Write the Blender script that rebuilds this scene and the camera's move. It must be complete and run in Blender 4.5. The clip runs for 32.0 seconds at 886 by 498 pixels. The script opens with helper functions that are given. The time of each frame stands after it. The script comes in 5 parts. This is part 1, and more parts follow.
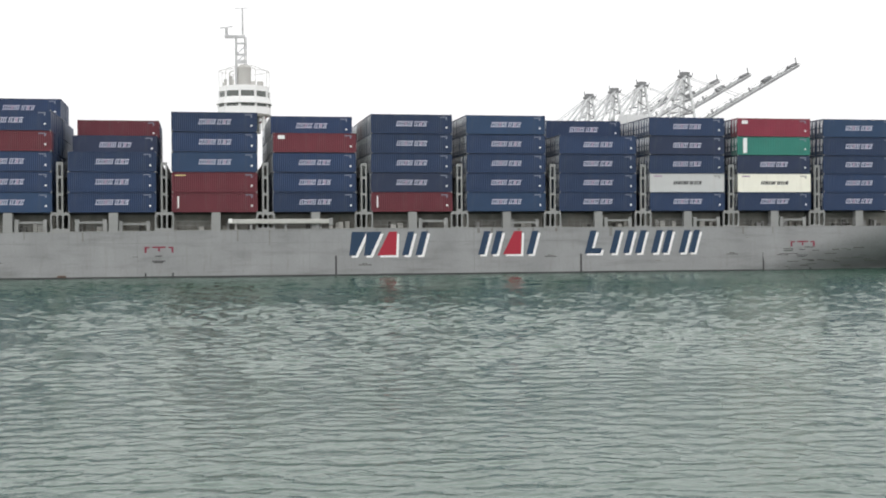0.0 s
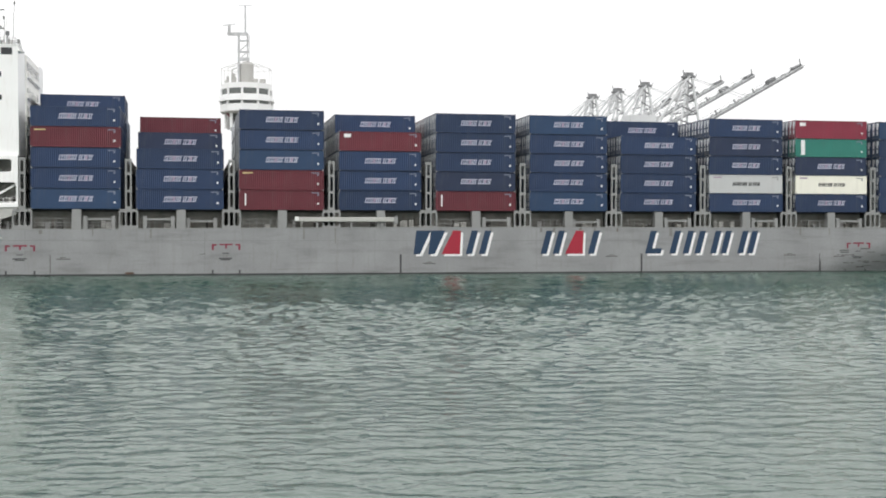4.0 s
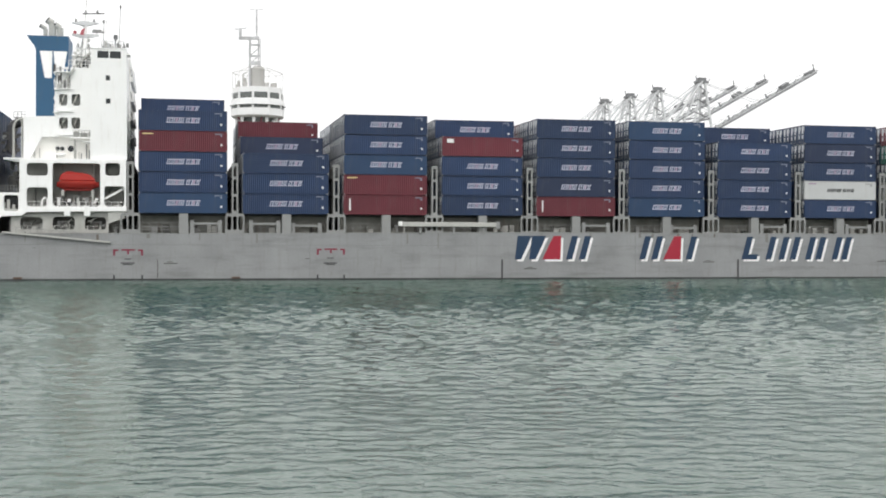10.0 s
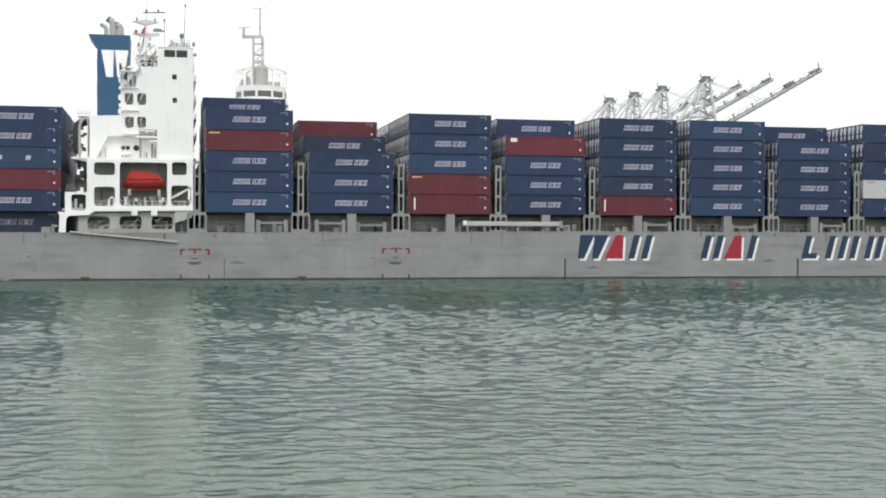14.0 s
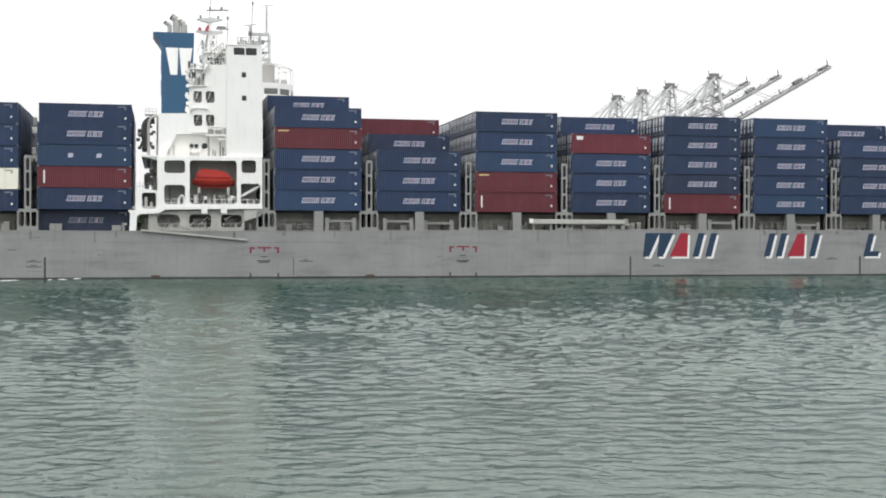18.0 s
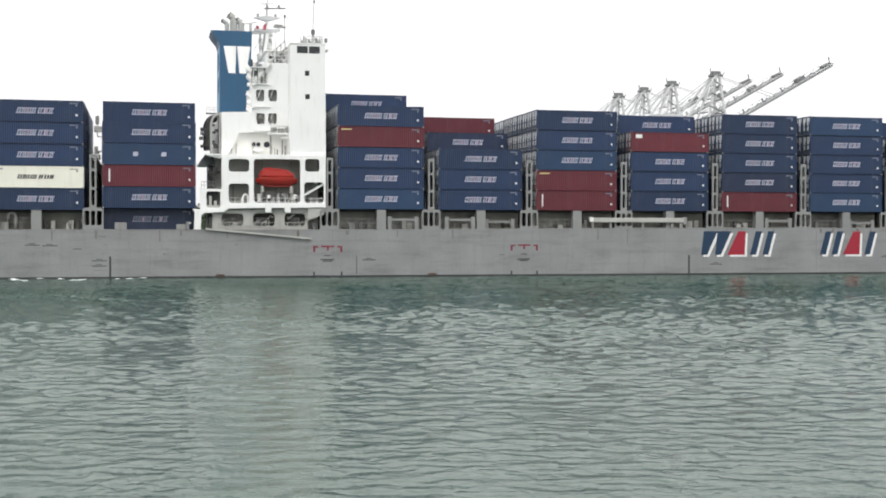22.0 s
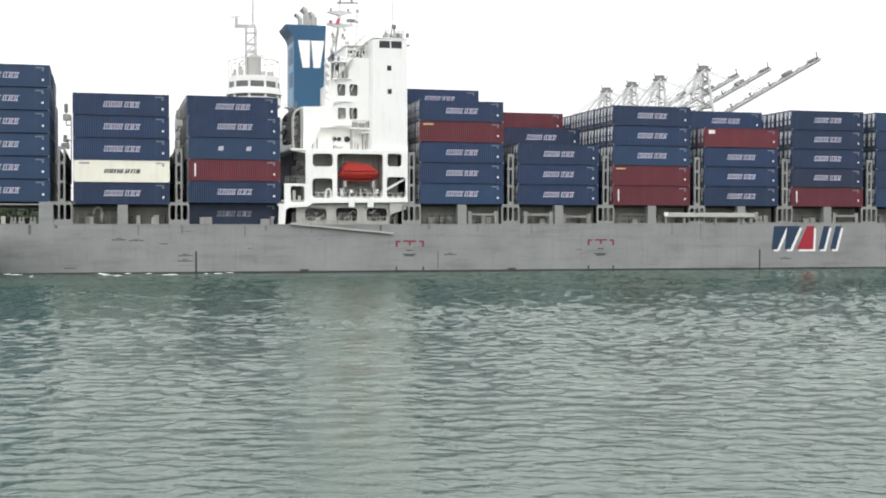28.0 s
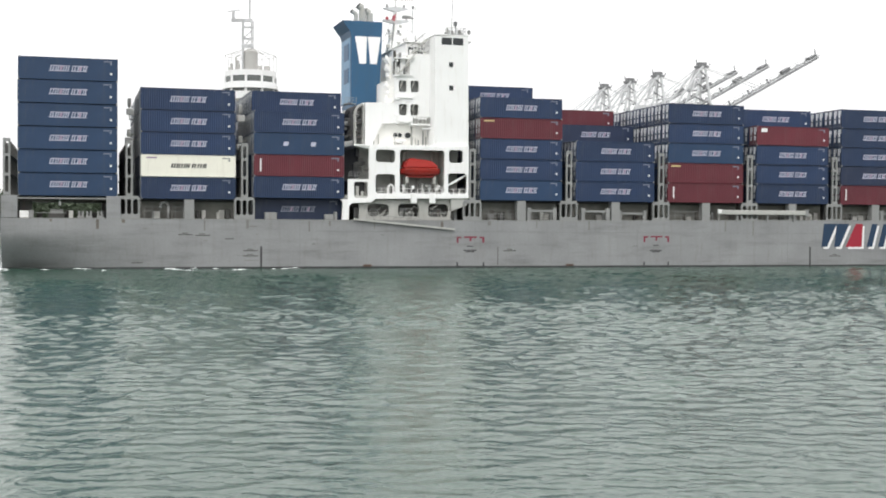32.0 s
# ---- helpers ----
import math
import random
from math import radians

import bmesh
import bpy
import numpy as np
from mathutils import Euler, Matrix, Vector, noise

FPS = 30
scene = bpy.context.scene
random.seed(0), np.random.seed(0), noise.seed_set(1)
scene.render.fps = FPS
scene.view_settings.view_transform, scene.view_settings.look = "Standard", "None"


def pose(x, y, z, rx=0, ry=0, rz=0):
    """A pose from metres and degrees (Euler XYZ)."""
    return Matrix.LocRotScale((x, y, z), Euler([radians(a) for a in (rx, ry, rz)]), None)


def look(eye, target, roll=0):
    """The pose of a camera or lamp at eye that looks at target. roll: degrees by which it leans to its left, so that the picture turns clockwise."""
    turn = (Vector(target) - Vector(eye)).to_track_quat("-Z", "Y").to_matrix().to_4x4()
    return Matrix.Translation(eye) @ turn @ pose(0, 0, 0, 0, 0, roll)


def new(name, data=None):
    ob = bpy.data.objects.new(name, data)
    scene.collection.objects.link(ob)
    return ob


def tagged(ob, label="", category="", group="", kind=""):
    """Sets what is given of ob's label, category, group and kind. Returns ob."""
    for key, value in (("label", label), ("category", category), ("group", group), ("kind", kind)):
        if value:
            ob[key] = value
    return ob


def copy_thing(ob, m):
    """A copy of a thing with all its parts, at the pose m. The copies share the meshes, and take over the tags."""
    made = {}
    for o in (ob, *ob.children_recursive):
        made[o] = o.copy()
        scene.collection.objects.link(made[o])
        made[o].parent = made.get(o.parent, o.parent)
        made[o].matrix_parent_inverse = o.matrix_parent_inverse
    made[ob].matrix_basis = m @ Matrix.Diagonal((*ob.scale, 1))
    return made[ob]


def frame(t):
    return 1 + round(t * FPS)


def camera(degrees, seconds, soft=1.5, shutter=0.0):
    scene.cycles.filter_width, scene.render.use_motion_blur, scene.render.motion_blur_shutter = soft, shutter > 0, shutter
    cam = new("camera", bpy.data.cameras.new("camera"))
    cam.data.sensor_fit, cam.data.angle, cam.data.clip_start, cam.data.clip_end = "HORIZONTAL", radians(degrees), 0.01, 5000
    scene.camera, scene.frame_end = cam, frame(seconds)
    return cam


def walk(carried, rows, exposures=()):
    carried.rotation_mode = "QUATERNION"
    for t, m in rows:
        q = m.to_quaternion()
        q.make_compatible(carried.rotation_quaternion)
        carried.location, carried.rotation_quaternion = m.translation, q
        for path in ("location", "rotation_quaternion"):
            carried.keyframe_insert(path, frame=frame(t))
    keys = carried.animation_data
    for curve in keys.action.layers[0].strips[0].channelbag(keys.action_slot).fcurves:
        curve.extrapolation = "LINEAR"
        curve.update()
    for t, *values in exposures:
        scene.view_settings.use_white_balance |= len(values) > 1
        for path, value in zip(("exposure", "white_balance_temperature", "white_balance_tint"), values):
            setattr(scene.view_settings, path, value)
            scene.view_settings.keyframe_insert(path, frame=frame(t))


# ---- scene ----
# The eye is held by hand on something that drifts slowly forward.
EYE = (0.0, 0.0, 5.96)
cam = camera(38.35, 32.0, soft=1.9)
CAM_ROWS = [
    (0, 1.483, -0.645, -0.363),
    (0.5, 1.552, -0.636, -0.238),
    (1, 1.632, -0.648, -0.194),
    (1.5, 1.711, -0.658, -0.172),
    (2, 1.776, -0.669, -0.186),
    (2.5, 1.801, -0.676, -0.106),
    (3, 1.782, -0.677, -0.051),
    (3.5, 1.722, -0.675, -0.005),
    (5.5, 1.187, -0.715, 0.121),
    (6, 1.142, -0.695, 0.129),
    (6.5, 1.221, -0.677, 0.169),
    (7, 1.378, -0.646, 0.163),
    (7.5, 1.516, -0.615, 0.155),
    (8, 1.665, -0.576, 0.143),
    (8.5, 1.814, -0.548, 0.142),
    (9, 1.965, -0.519, 0.194),
    (9.5, 2.090, -0.491, 0.214),
    (10, 2.153, -0.458, 0.212),
    (10.5, 2.182, -0.449, 0.255),
    (11, 2.167, -0.441, 0.285),
    (11.5, 2.149, -0.450, 0.250),
    (12, 2.109, -0.460, 0.243),
    (12.5, 2.116, -0.458, 0.230),
    (13, 2.196, -0.462, 0.219),
    (13.5, 2.282, -0.485, 0.218),
    (14, 2.372, -0.500, 0.172),
    (14.5, 2.460, -0.510, 0.163),
    (16.5, 2.723, -0.564, 0.128),
    (17, 2.744, -0.566, 0.087),
    (17.5, 2.743, -0.577, 0.109),
    (18, 2.726, -0.594, 0.141),
    (18.5, 2.676, -0.598, 0.139),
    (19, 2.628, -0.602, 0.141),
    (19.5, 2.618, -0.606, 0.147),
    (20, 2.651, -0.613, 0.064),
    (20.5, 2.689, -0.640, 0.133),
    (21, 2.728, -0.644, 0.093),
    (21.5, 2.771, -0.657, 0.092),
    (22, 2.810, -0.665, 0.066),
    (22.5, 2.831, -0.679, 0.085),
    (23, 2.861, -0.684, 0.076),
    (23.5, 2.858, -0.694, 0.120),
    (24, 2.820, -0.698, 0.124),
    (24.5, 2.738, -0.708, 0.166),
    (25, 2.637, -0.721, 0.152),
    (25.5, 2.491, -0.739, 0.128),
    (27.5, 2.294, -0.878, 0.051),
    (28, 2.292, -0.905, 0.071),
    (28.5, 2.279, -0.936, 0.020),
    (29, 2.273, -0.960, 0.060),
    (29.5, 2.271, -0.986, 0.062),
    (30, 2.245, -1.023, 0.169),
    (30.5, 2.235, -1.046, 0.178),
    (31, 2.221, -1.066, 0.221),
    (31.5, 2.206, -1.078, 0.241),
    (32, 2.182, -1.092, 0.337),
]
SHIP_ROWS = [
    (0, -41.079, 178.433, 12.146),
    (2, -36.357, 179.343, 12.553),
    (4, -31.701, 180.137, 12.929),
    (6, -27.105, 180.839, 13.281),
    (8, -22.562, 181.471, 13.613),
    (10, -18.067, 182.057, 13.932),
    (12, -13.611, 182.618, 14.244),
    (14, -9.191, 183.178, 14.555),
    (16, -4.798, 183.760, 14.870),
    (18, -0.426, 184.387, 15.196),
    (20, 3.930, 185.081, 15.539),
    (22, 8.277, 185.865, 15.904),
    (24, 12.623, 186.763, 16.297),
    (26, 16.973, 187.797, 16.725),
    (28, 21.333, 188.989, 17.194),
    (30, 25.710, 190.364, 17.708),
    (32, 30.111, 191.943, 18.275),
]


def drift(t):
    return (t - 16) / 16 * 1.0, (t - 16) / 16 * 4.0


walk(cam, [(t, pose(drift(t)[0], drift(t)[1], EYE[2], 90 + pitch, -roll, yaw)) for t, yaw, pitch, roll in CAM_ROWS],
     [(0.0, -0.03), (6.0, 0.0), (10.0, 0.0), (13.0, -0.07), (18.0, -0.09), (22.0, -0.04), (25.0, 0.0), (29.0, 0.10), (32.0, 0.06)])

# ---- sky and sun: bright overcast ----
SUN_ELEV, SUN_AZIM = 48.0, 188.0
world = bpy.data.worlds.new("world")
scene.world = world
world.use_nodes = True
wn = world.node_tree
wn.nodes.clear()
sky = wn.nodes.new("ShaderNodeTexSky")
sky.sky_type = "NISHITA"
sky.sun_disc = False
sky.sun_elevation = radians(SUN_ELEV)
sky.sun_rotation = radians(SUN_AZIM)
sky.dust_density = 4.0
sky.air_density = 1.0
grey = wn.nodes.new("ShaderNodeHueSaturation")
grey.inputs["Saturation"].default_value = 0.05
cloud = wn.nodes.new("ShaderNodeMix")
cloud.data_type = "RGBA"
cloud.inputs["Factor"].default_value = 0.8
cloud.inputs["B"].default_value = (9.75, 9.75, 9.75, 1)
back = wn.nodes.new("ShaderNodeBackground")
back.inputs["Strength"].default_value = 0.105
wout = wn.nodes.new("ShaderNodeOutputWorld")
wn.links.new(sky.outputs["Color"], grey.inputs["Color"])
wn.links.new(grey.outputs["Color"], cloud.inputs["A"])
# an overcast sky grows brighter towards the zenith
way = wn.nodes.new("ShaderNodeTexCoord")
split = wn.nodes.new("ShaderNodeSeparateXYZ")
rise = wn.nodes.new("ShaderNodeMapRange")
rise.inputs["To Min"].default_value = 1.12
rise.inputs["To Max"].default_value = 2.13
wn.links.new(way.outputs["Generated"], split.inputs["Vector"])
wn.links.new(split.outputs["Z"], rise.inputs["Value"])
dome = wn.nodes.new("ShaderNodeVectorMath")
dome.operation = "SCALE"
wn.links.new(cloud.outputs["Result"], dome.inputs[0])
wn.links.new(rise.outputs["Result"], dome.inputs["Scale"])
wn.links.new(dome.outputs["Vector"], back.inputs["Color"])
wn.links.new(back.outputs["Background"], wout.inputs["Surface"])
sun = new("sun", bpy.data.lights.new("sun", "SUN"))
sun.data.energy = 0.6
sun.data.angle = radians(25)
sun.data.color = (1.0, 0.97, 0.92)
a = radians(SUN_AZIM)
sun.matrix_world = look((0, 0, 300), (-math.sin(a) * 100, -math.cos(a) * 100, 300 - 100 * math.tan(radians(SUN_ELEV))))
scene.view_settings.exposure = 0.0


# ---- materials ----
def mat(name, color, rough=0.5, metal=0.0, var=0.25, scale=1.2, dirt=None, dirt_amount=0.0, bump=0.0, bump_scale=30.0, stretch=(1, 1, 1), spread=0.0, smear=0.0):
    """Painted or raw surface: base colour with broad and fine variation, streaks of dirt, and relief. spread: change from thing to thing."""
    m = bpy.data.materials.new(name)
    m.use_nodes = True
    nt = m.node_tree
    n, link = nt.nodes, nt.links.new
    b = n["Principled BSDF"]
    b.inputs["Roughness"].default_value = rough
    b.inputs["Metallic"].default_value = metal
    tc = n.new("ShaderNodeTexCoord")
    mp = n.new("ShaderNodeMapping")
    mp.inputs["Scale"].default_value = stretch
    link(tc.outputs["Object"], mp.inputs["Vector"])
    broad = n.new("ShaderNodeTexNoise")
    broad.inputs["Scale"].default_value = scale * 0.35
    broad.inputs["Detail"].default_value = 5
    fine = n.new("ShaderNodeTexNoise")
    fine.inputs["Scale"].default_value = scale * 6
    fine.inputs["Detail"].default_value = 6
    link(mp.outputs["Vector"], broad.inputs["Vector"])
    link(mp.outputs["Vector"], fine.inputs["Vector"])
    add = n.new("ShaderNodeMath")
    add.operation = "MULTIPLY_ADD"
    add.inputs[1].default_value = 0.4
    link(fine.outputs["Fac"], add.inputs[0])
    link(broad.outputs["Fac"], add.inputs[2])
    ramp = n.new("ShaderNodeMapRange")
    ramp.inputs["From Min"].default_value = 0.4
    ramp.inputs["From Max"].default_value = 1.0
    ramp.inputs["To Min"].default_value = 1 - var
    ramp.inputs["To Max"].default_value = 1 + var
    link(add.outputs[0], ramp.inputs["Value"])
    last = ramp.outputs["Result"]
    if spread:
        info = n.new("ShaderNodeObjectInfo")
        each = n.new("ShaderNodeMapRange")
        each.inputs["To Min"].default_value = 1 - spread
        each.inputs["To Max"].default_value = 1 + spread
        link(info.outputs["Random"], each.inputs["Value"])
        mul = n.new("ShaderNodeMath")
        mul.operation = "MULTIPLY"
        link(last, mul.inputs[0])
        link(each.outputs["Result"], mul.inputs[1])
        last = mul.outputs[0]
    tint = n.new("ShaderNodeMix")
    tint.data_type = "RGBA"
    tint.blend_type = "MULTIPLY"
    tint.inputs["Factor"].default_value = 1.0
    tint.inputs["A"].default_value = (*color, 1)
    comb = n.new("ShaderNodeCombineColor")
    for k in range(3):
        link(last, comb.inputs[k])
    link(comb.outputs["Color"], tint.inputs["B"])
    out = tint.outputs["Result"]
    if dirt:
        st = n.new("ShaderNodeMapping")
        st.inputs["Scale"].default_value = (1.1, 1.1, 0.13)
        link(tc.outputs["Object"], st.inputs["Vector"])
        dn = n.new("ShaderNodeTexNoise")
        dn.inputs["Scale"].default_value = 1.6
        dn.inputs["Detail"].default_value = 8
        dn.inputs["Roughness"].default_value = 0.7
        link(st.outputs["Vector"], dn.inputs["Vector"])
        dr = n.new("ShaderNodeMapRange")
        dr.inputs["From Min"].default_value = 0.52
        dr.inputs["From Max"].default_value = 0.78
        dr.inputs["To Max"].default_value = dirt_amount
        link(dn.outputs["Fac"], dr.inputs["Value"])
        dm = n.new("ShaderNodeMix")
        dm.data_type = "RGBA"
        link(dr.outputs["Result"], dm.inputs["Factor"])
        link(out, dm.inputs["A"])
        dm.inputs["B"].default_value = (*dirt, 1)
        out = dm.outputs["Result"]
    if smear:
        # long scrapes and grime lying along the plates
        st = n.new("ShaderNodeMapping")
        st.inputs["Scale"].default_value = (0.10, 0.10, 0.75)
        link(tc.outputs["Object"], st.inputs["Vector"])
        sn = n.new("ShaderNodeTexNoise")
        sn.inputs["Scale"].default_value = 1.0
        sn.inputs["Detail"].default_value = 9
        sn.inputs["Roughness"].default_value = 0.68
        link(st.outputs["Vector"], sn.inputs["Vector"])
        sr = n.new("ShaderNodeMapRange")
        sr.inputs["From Min"].default_value = 0.50
        sr.inputs["From Max"].default_value = 0.78
        sr.inputs["To Max"].default_value = smear
        link(sn.outputs["Fac"], sr.inputs["Value"])
        sm = n.new("ShaderNodeMix")
        sm.data_type = "RGBA"
        link(sr.outputs["Result"], sm.inputs["Factor"])
        link(out, sm.inputs["A"])
        sm.inputs["B"].default_value = (0.10, 0.098, 0.095, 1)
        out = sm.outputs["Result"]
    link(out, b.inputs["Base Color"])
    if bump:
        bp = n.new("ShaderNodeBump")
        bp.inputs["Strength"].default_value = 0.5
        bp.inputs["Distance"].default_value = bump
        bn = n.new("ShaderNodeTexNoise")
        bn.inputs["Scale"].default_value = bump_scale
        bn.inputs["Detail"].default_value = 4
        link(mp.outputs["Vector"], bn.inputs["Vector"])
        link(bn.outputs["Fac"], bp.inputs["Height"])
        link(bp.outputs["Normal"], b.inputs["Normal"])
    return m


RUST = (0.16, 0.07, 0.035)
GRIME = (0.09, 0.085, 0.08)
M_HULL = mat("hull_grey_paint", (0.258, 0.262, 0.267), 0.5, 0, 0.16, 0.6, (0.175, 0.165, 0.15), 0.55, bump=0.05, bump_scale=0.5, smear=0.6)
M_DECK = mat("deck_red_oxide", (0.13, 0.10, 0.085), 0.8, 0, 0.3, 0.6, RUST, 0.4)
M_DARK = mat("dark_grey_steel", (0.070, 0.070, 0.066), 0.7, 0, 0.3, 1.0, RUST, 0.3)
M_COAM = mat("green_grey_deck_steel", (0.19, 0.19, 0.17), 0.7, 0, 0.35, 1.6, RUST, 0.35)
M_STEEL = mat("light_grey_steel", (0.254, 0.258, 0.254), 0.6, 0, 0.15, 1.0, (0.14, 0.11, 0.09), 0.5, spread=0.05)
M_WHITE = mat("white_ship_paint", (0.89, 0.89, 0.88), 0.45, 0, 0.03, 0.8, (0.48, 0.43, 0.34), 0.30)
# Cream-grey paint; its darker tone also puts shade on recessed walls and screens.
M_SHADE = mat("cream_grey_and_shade_paint", (0.44, 0.44, 0.415), 0.55, 0, 0.10, 0.8, (0.25, 0.22, 0.19), 0.35)
M_CREAM = mat("off_white_ship_paint", (0.87, 0.86, 0.82), 0.5, 0, 0.05, 0.8, (0.42, 0.38, 0.32), 0.25)
M_GLASS = mat("dark_window_glass", (0.02, 0.024, 0.027), 0.12, 0, 0.2)
M_FUNNEL = mat("funnel_blue_paint", (0.018, 0.086, 0.176), 0.45, 0, 0.08, 0.7, GRIME, 0.25)
M_FUNNELP = mat("pale_blue_funnel_paint", (0.180, 0.328, 0.476), 0.5, 0, 0.12, 0.7, GRIME, 0.25)
M_BLUE = mat("container_blue_paint", (0.0105, 0.0300, 0.0830), 0.5, 0, 0.14, 0.9, GRIME, 0.30, spread=0.16)
M_LBLUE = mat("container_faded_blue_paint", (0.0125, 0.0400, 0.0980), 0.55, 0, 0.16, 0.9, GRIME, 0.3, spread=0.08)
M_NAVY = mat("container_dark_blue_paint", (0.0110, 0.0225, 0.0600), 0.5, 0, 0.14, 0.9, GRIME, 0.3, spread=0.08)
M_RED = mat("container_red_paint", (0.120, 0.017, 0.028), 0.5, 0, 0.14, 0.9, GRIME, 0.3, spread=0.12)
M_MAGENTA = mat("container_crimson_paint", (0.214, 0.021, 0.044), 0.5, 0, 0.12, 0.9, GRIME, 0.2)
M_GREEN = mat("container_green_paint", (0.023, 0.177, 0.140), 0.5, 0, 0.12, 0.9, GRIME, 0.2)
M_REEFER = mat("container_white_paint", (0.82, 0.80, 0.70), 0.45, 0, 0.06, 0.9, (0.40, 0.36, 0.30), 0.3)
M_REEFERG = mat("container_dull_white_paint", (0.492, 0.500, 0.500), 0.5, 0, 0.06, 0.9, (0.35, 0.33, 0.30), 0.35)
M_BAR = mat("galvanised_bar", (0.30, 0.31, 0.32), 0.45, 0.3, 0.15)
M_MARKW = mat("white_marking_paint", (0.78, 0.78, 0.78), 0.5, 0, 0.06)
M_MARKP = mat("faded_red_marking_paint", (0.34, 0.25, 0.34), 0.5, 0, 0.10)
M_DOORW = mat("white_door_marking_paint", (0.78, 0.80, 0.82), 0.5, 0, 0.10)
M_MARKL = mat("pale_blue_marking_paint", (0.44, 0.45, 0.55), 0.5, 0, 0.12)
# Dim grey for data panels; on the low container it paints shade.
M_MARKD = mat("dim_grey_marking_paint", (0.20, 0.22, 0.28), 0.5, 0, 0.15)
M_MARKR = mat("red_marking_paint", (0.328, 0.013, 0.033), 0.5, 0, 0.08)
M_TUG = mat("dull_red_marking_paint", (0.20, 0.020, 0.045), 0.6, 0, 0.2)
M_MARKB = mat("blue_marking_paint", (0.008, 0.033, 0.078), 0.5, 0, 0.08)
M_MARKK = mat("black_marking_paint", (0.035, 0.035, 0.038), 0.6, 0, 0.2)
M_MARKY = mat("yellow_marking_paint", (0.62, 0.50, 0.24), 0.6, 0, 0.2)
M_RUST = mat("rusted_steel", (0.10, 0.065, 0.048), 0.85, 0, 0.5, 3.0)
M_ORANGE = mat("lifeboat_orange_plastic", (0.426, 0.028, 0.021), 0.4, 0, 0.08, 1.0, (0.35, 0.04, 0.02), 0.3)
M_CRANE = mat("crane_pale_paint", (0.54, 0.55, 0.56), 0.6, 0, 0.1, 0.2)
M_CRANED = mat("crane_machinery_grey", (0.17, 0.175, 0.18), 0.6, 0, 0.15, 0.3)
M_TOWER = mat("tower_white_cladding", (0.80, 0.80, 0.80), 0.5, 0, 0.05, 0.2)
M_TOWERG = mat("tower_grey_concrete", (0.410, 0.402, 0.385), 0.8, 0, 0.12, 0.3)
M_TINT = mat("tinted_tower_glass", (0.12, 0.13, 0.125), 0.2, 0, 0.2)
M_QUAY = mat("quay_concrete", (0.32, 0.31, 0.29), 0.85, 0, 0.2, 0.15)
M_LEAF = mat("distant_foliage", (0.060, 0.082, 0.050), 0.8, 0, 0.5, 0.5, bump=0.3, bump_scale=1.5)
M_BARK = mat("bark", (0.10, 0.075, 0.05), 0.9, 0, 0.3)


def water_material():
    m = bpy.data.materials.new("harbour_water")
    m.use_nodes = True
    nt = m.node_tree
    n, link = nt.nodes, nt.links.new
    b = n["Principled BSDF"]
    b.inputs["Roughness"].default_value = 0.14
    b.inputs["IOR"].default_value = 1.333
    tc = n.new("ShaderNodeTexCoord")
    big = n.new("ShaderNodeTexNoise")
    big.inputs["Scale"].default_value = 0.05
    big.inputs["Detail"].default_value = 4
    link(tc.outputs["Object"], big.inputs["Vector"])
    cr = n.new("ShaderNodeMix")
    cr.data_type = "RGBA"
    cr.inputs["A"].default_value = (0.016, 0.054, 0.036, 1)
    cr.inputs["B"].default_value = (0.030, 0.068, 0.050, 1)
    link(big.outputs["Fac"], cr.inputs["Factor"])
    link(cr.outputs["Result"], b.inputs["Base Color"])
    height = None
    for sc, amp, st in ((2.2, 0.036, (0.9, 1.0, 1)), (5.0, 0.007, (0.8, 1.0, 1))):
        mp = n.new("ShaderNodeMapping")
        mp.inputs["Scale"].default_value = st
        mp.inputs["Rotation"].default_value = (0, 0, radians(7 * sc))
        link(tc.outputs["Object"], mp.inputs["Vector"])
        no = n.new("ShaderNodeTexNoise")
        no.inputs["Scale"].default_value = sc
        no.inputs["Detail"].default_value = 3
        no.inputs["Roughness"].default_value = 0.45
        no.inputs["Distortion"].default_value = 0.4
        link(mp.outputs["Vector"], no.inputs["Vector"])
        mul = n.new("ShaderNodeMath")
        mul.operation = "MULTIPLY_ADD"
        mul.inputs[1].default_value = amp
        link(no.outputs["Fac"], mul.inputs[0])
        if height is not None:
            link(height, mul.inputs[2])
        height = mul.outputs[0]
    bp = n.new("ShaderNodeBump")
    bp.inputs["Strength"].default_value = 1.0
    bp.inputs["Distance"].default_value = 1.0
    link(height, bp.inputs["Height"])
    link(bp.outputs["Normal"], b.inputs["Normal"])
    return m


M_WATER = water_material()


# ---- mesh helpers ----
def box(bm, x0, y0, z0, x1, y1, z1, bevel=0.0):
    vs = [bm.verts.new(c) for c in ((x0, y0, z0), (x1, y0, z0), (x1, y1, z0), (x0, y1, z0), (x0, y0, z1), (x1, y0, z1), (x1, y1, z1), (x0, y1, z1))]
    fs = [bm.faces.new([vs[i] for i in q]) for q in ((3, 2, 1, 0), (4, 5, 6, 7), (0, 1, 5, 4), (1, 2, 6, 5), (2, 3, 7, 6), (3, 0, 4, 7))]
    if bevel:
        bmesh.ops.bevel(bm, geom=list({e for f in fs for e in f.edges}), offset=bevel, segments=1, affect="EDGES")
    return bm


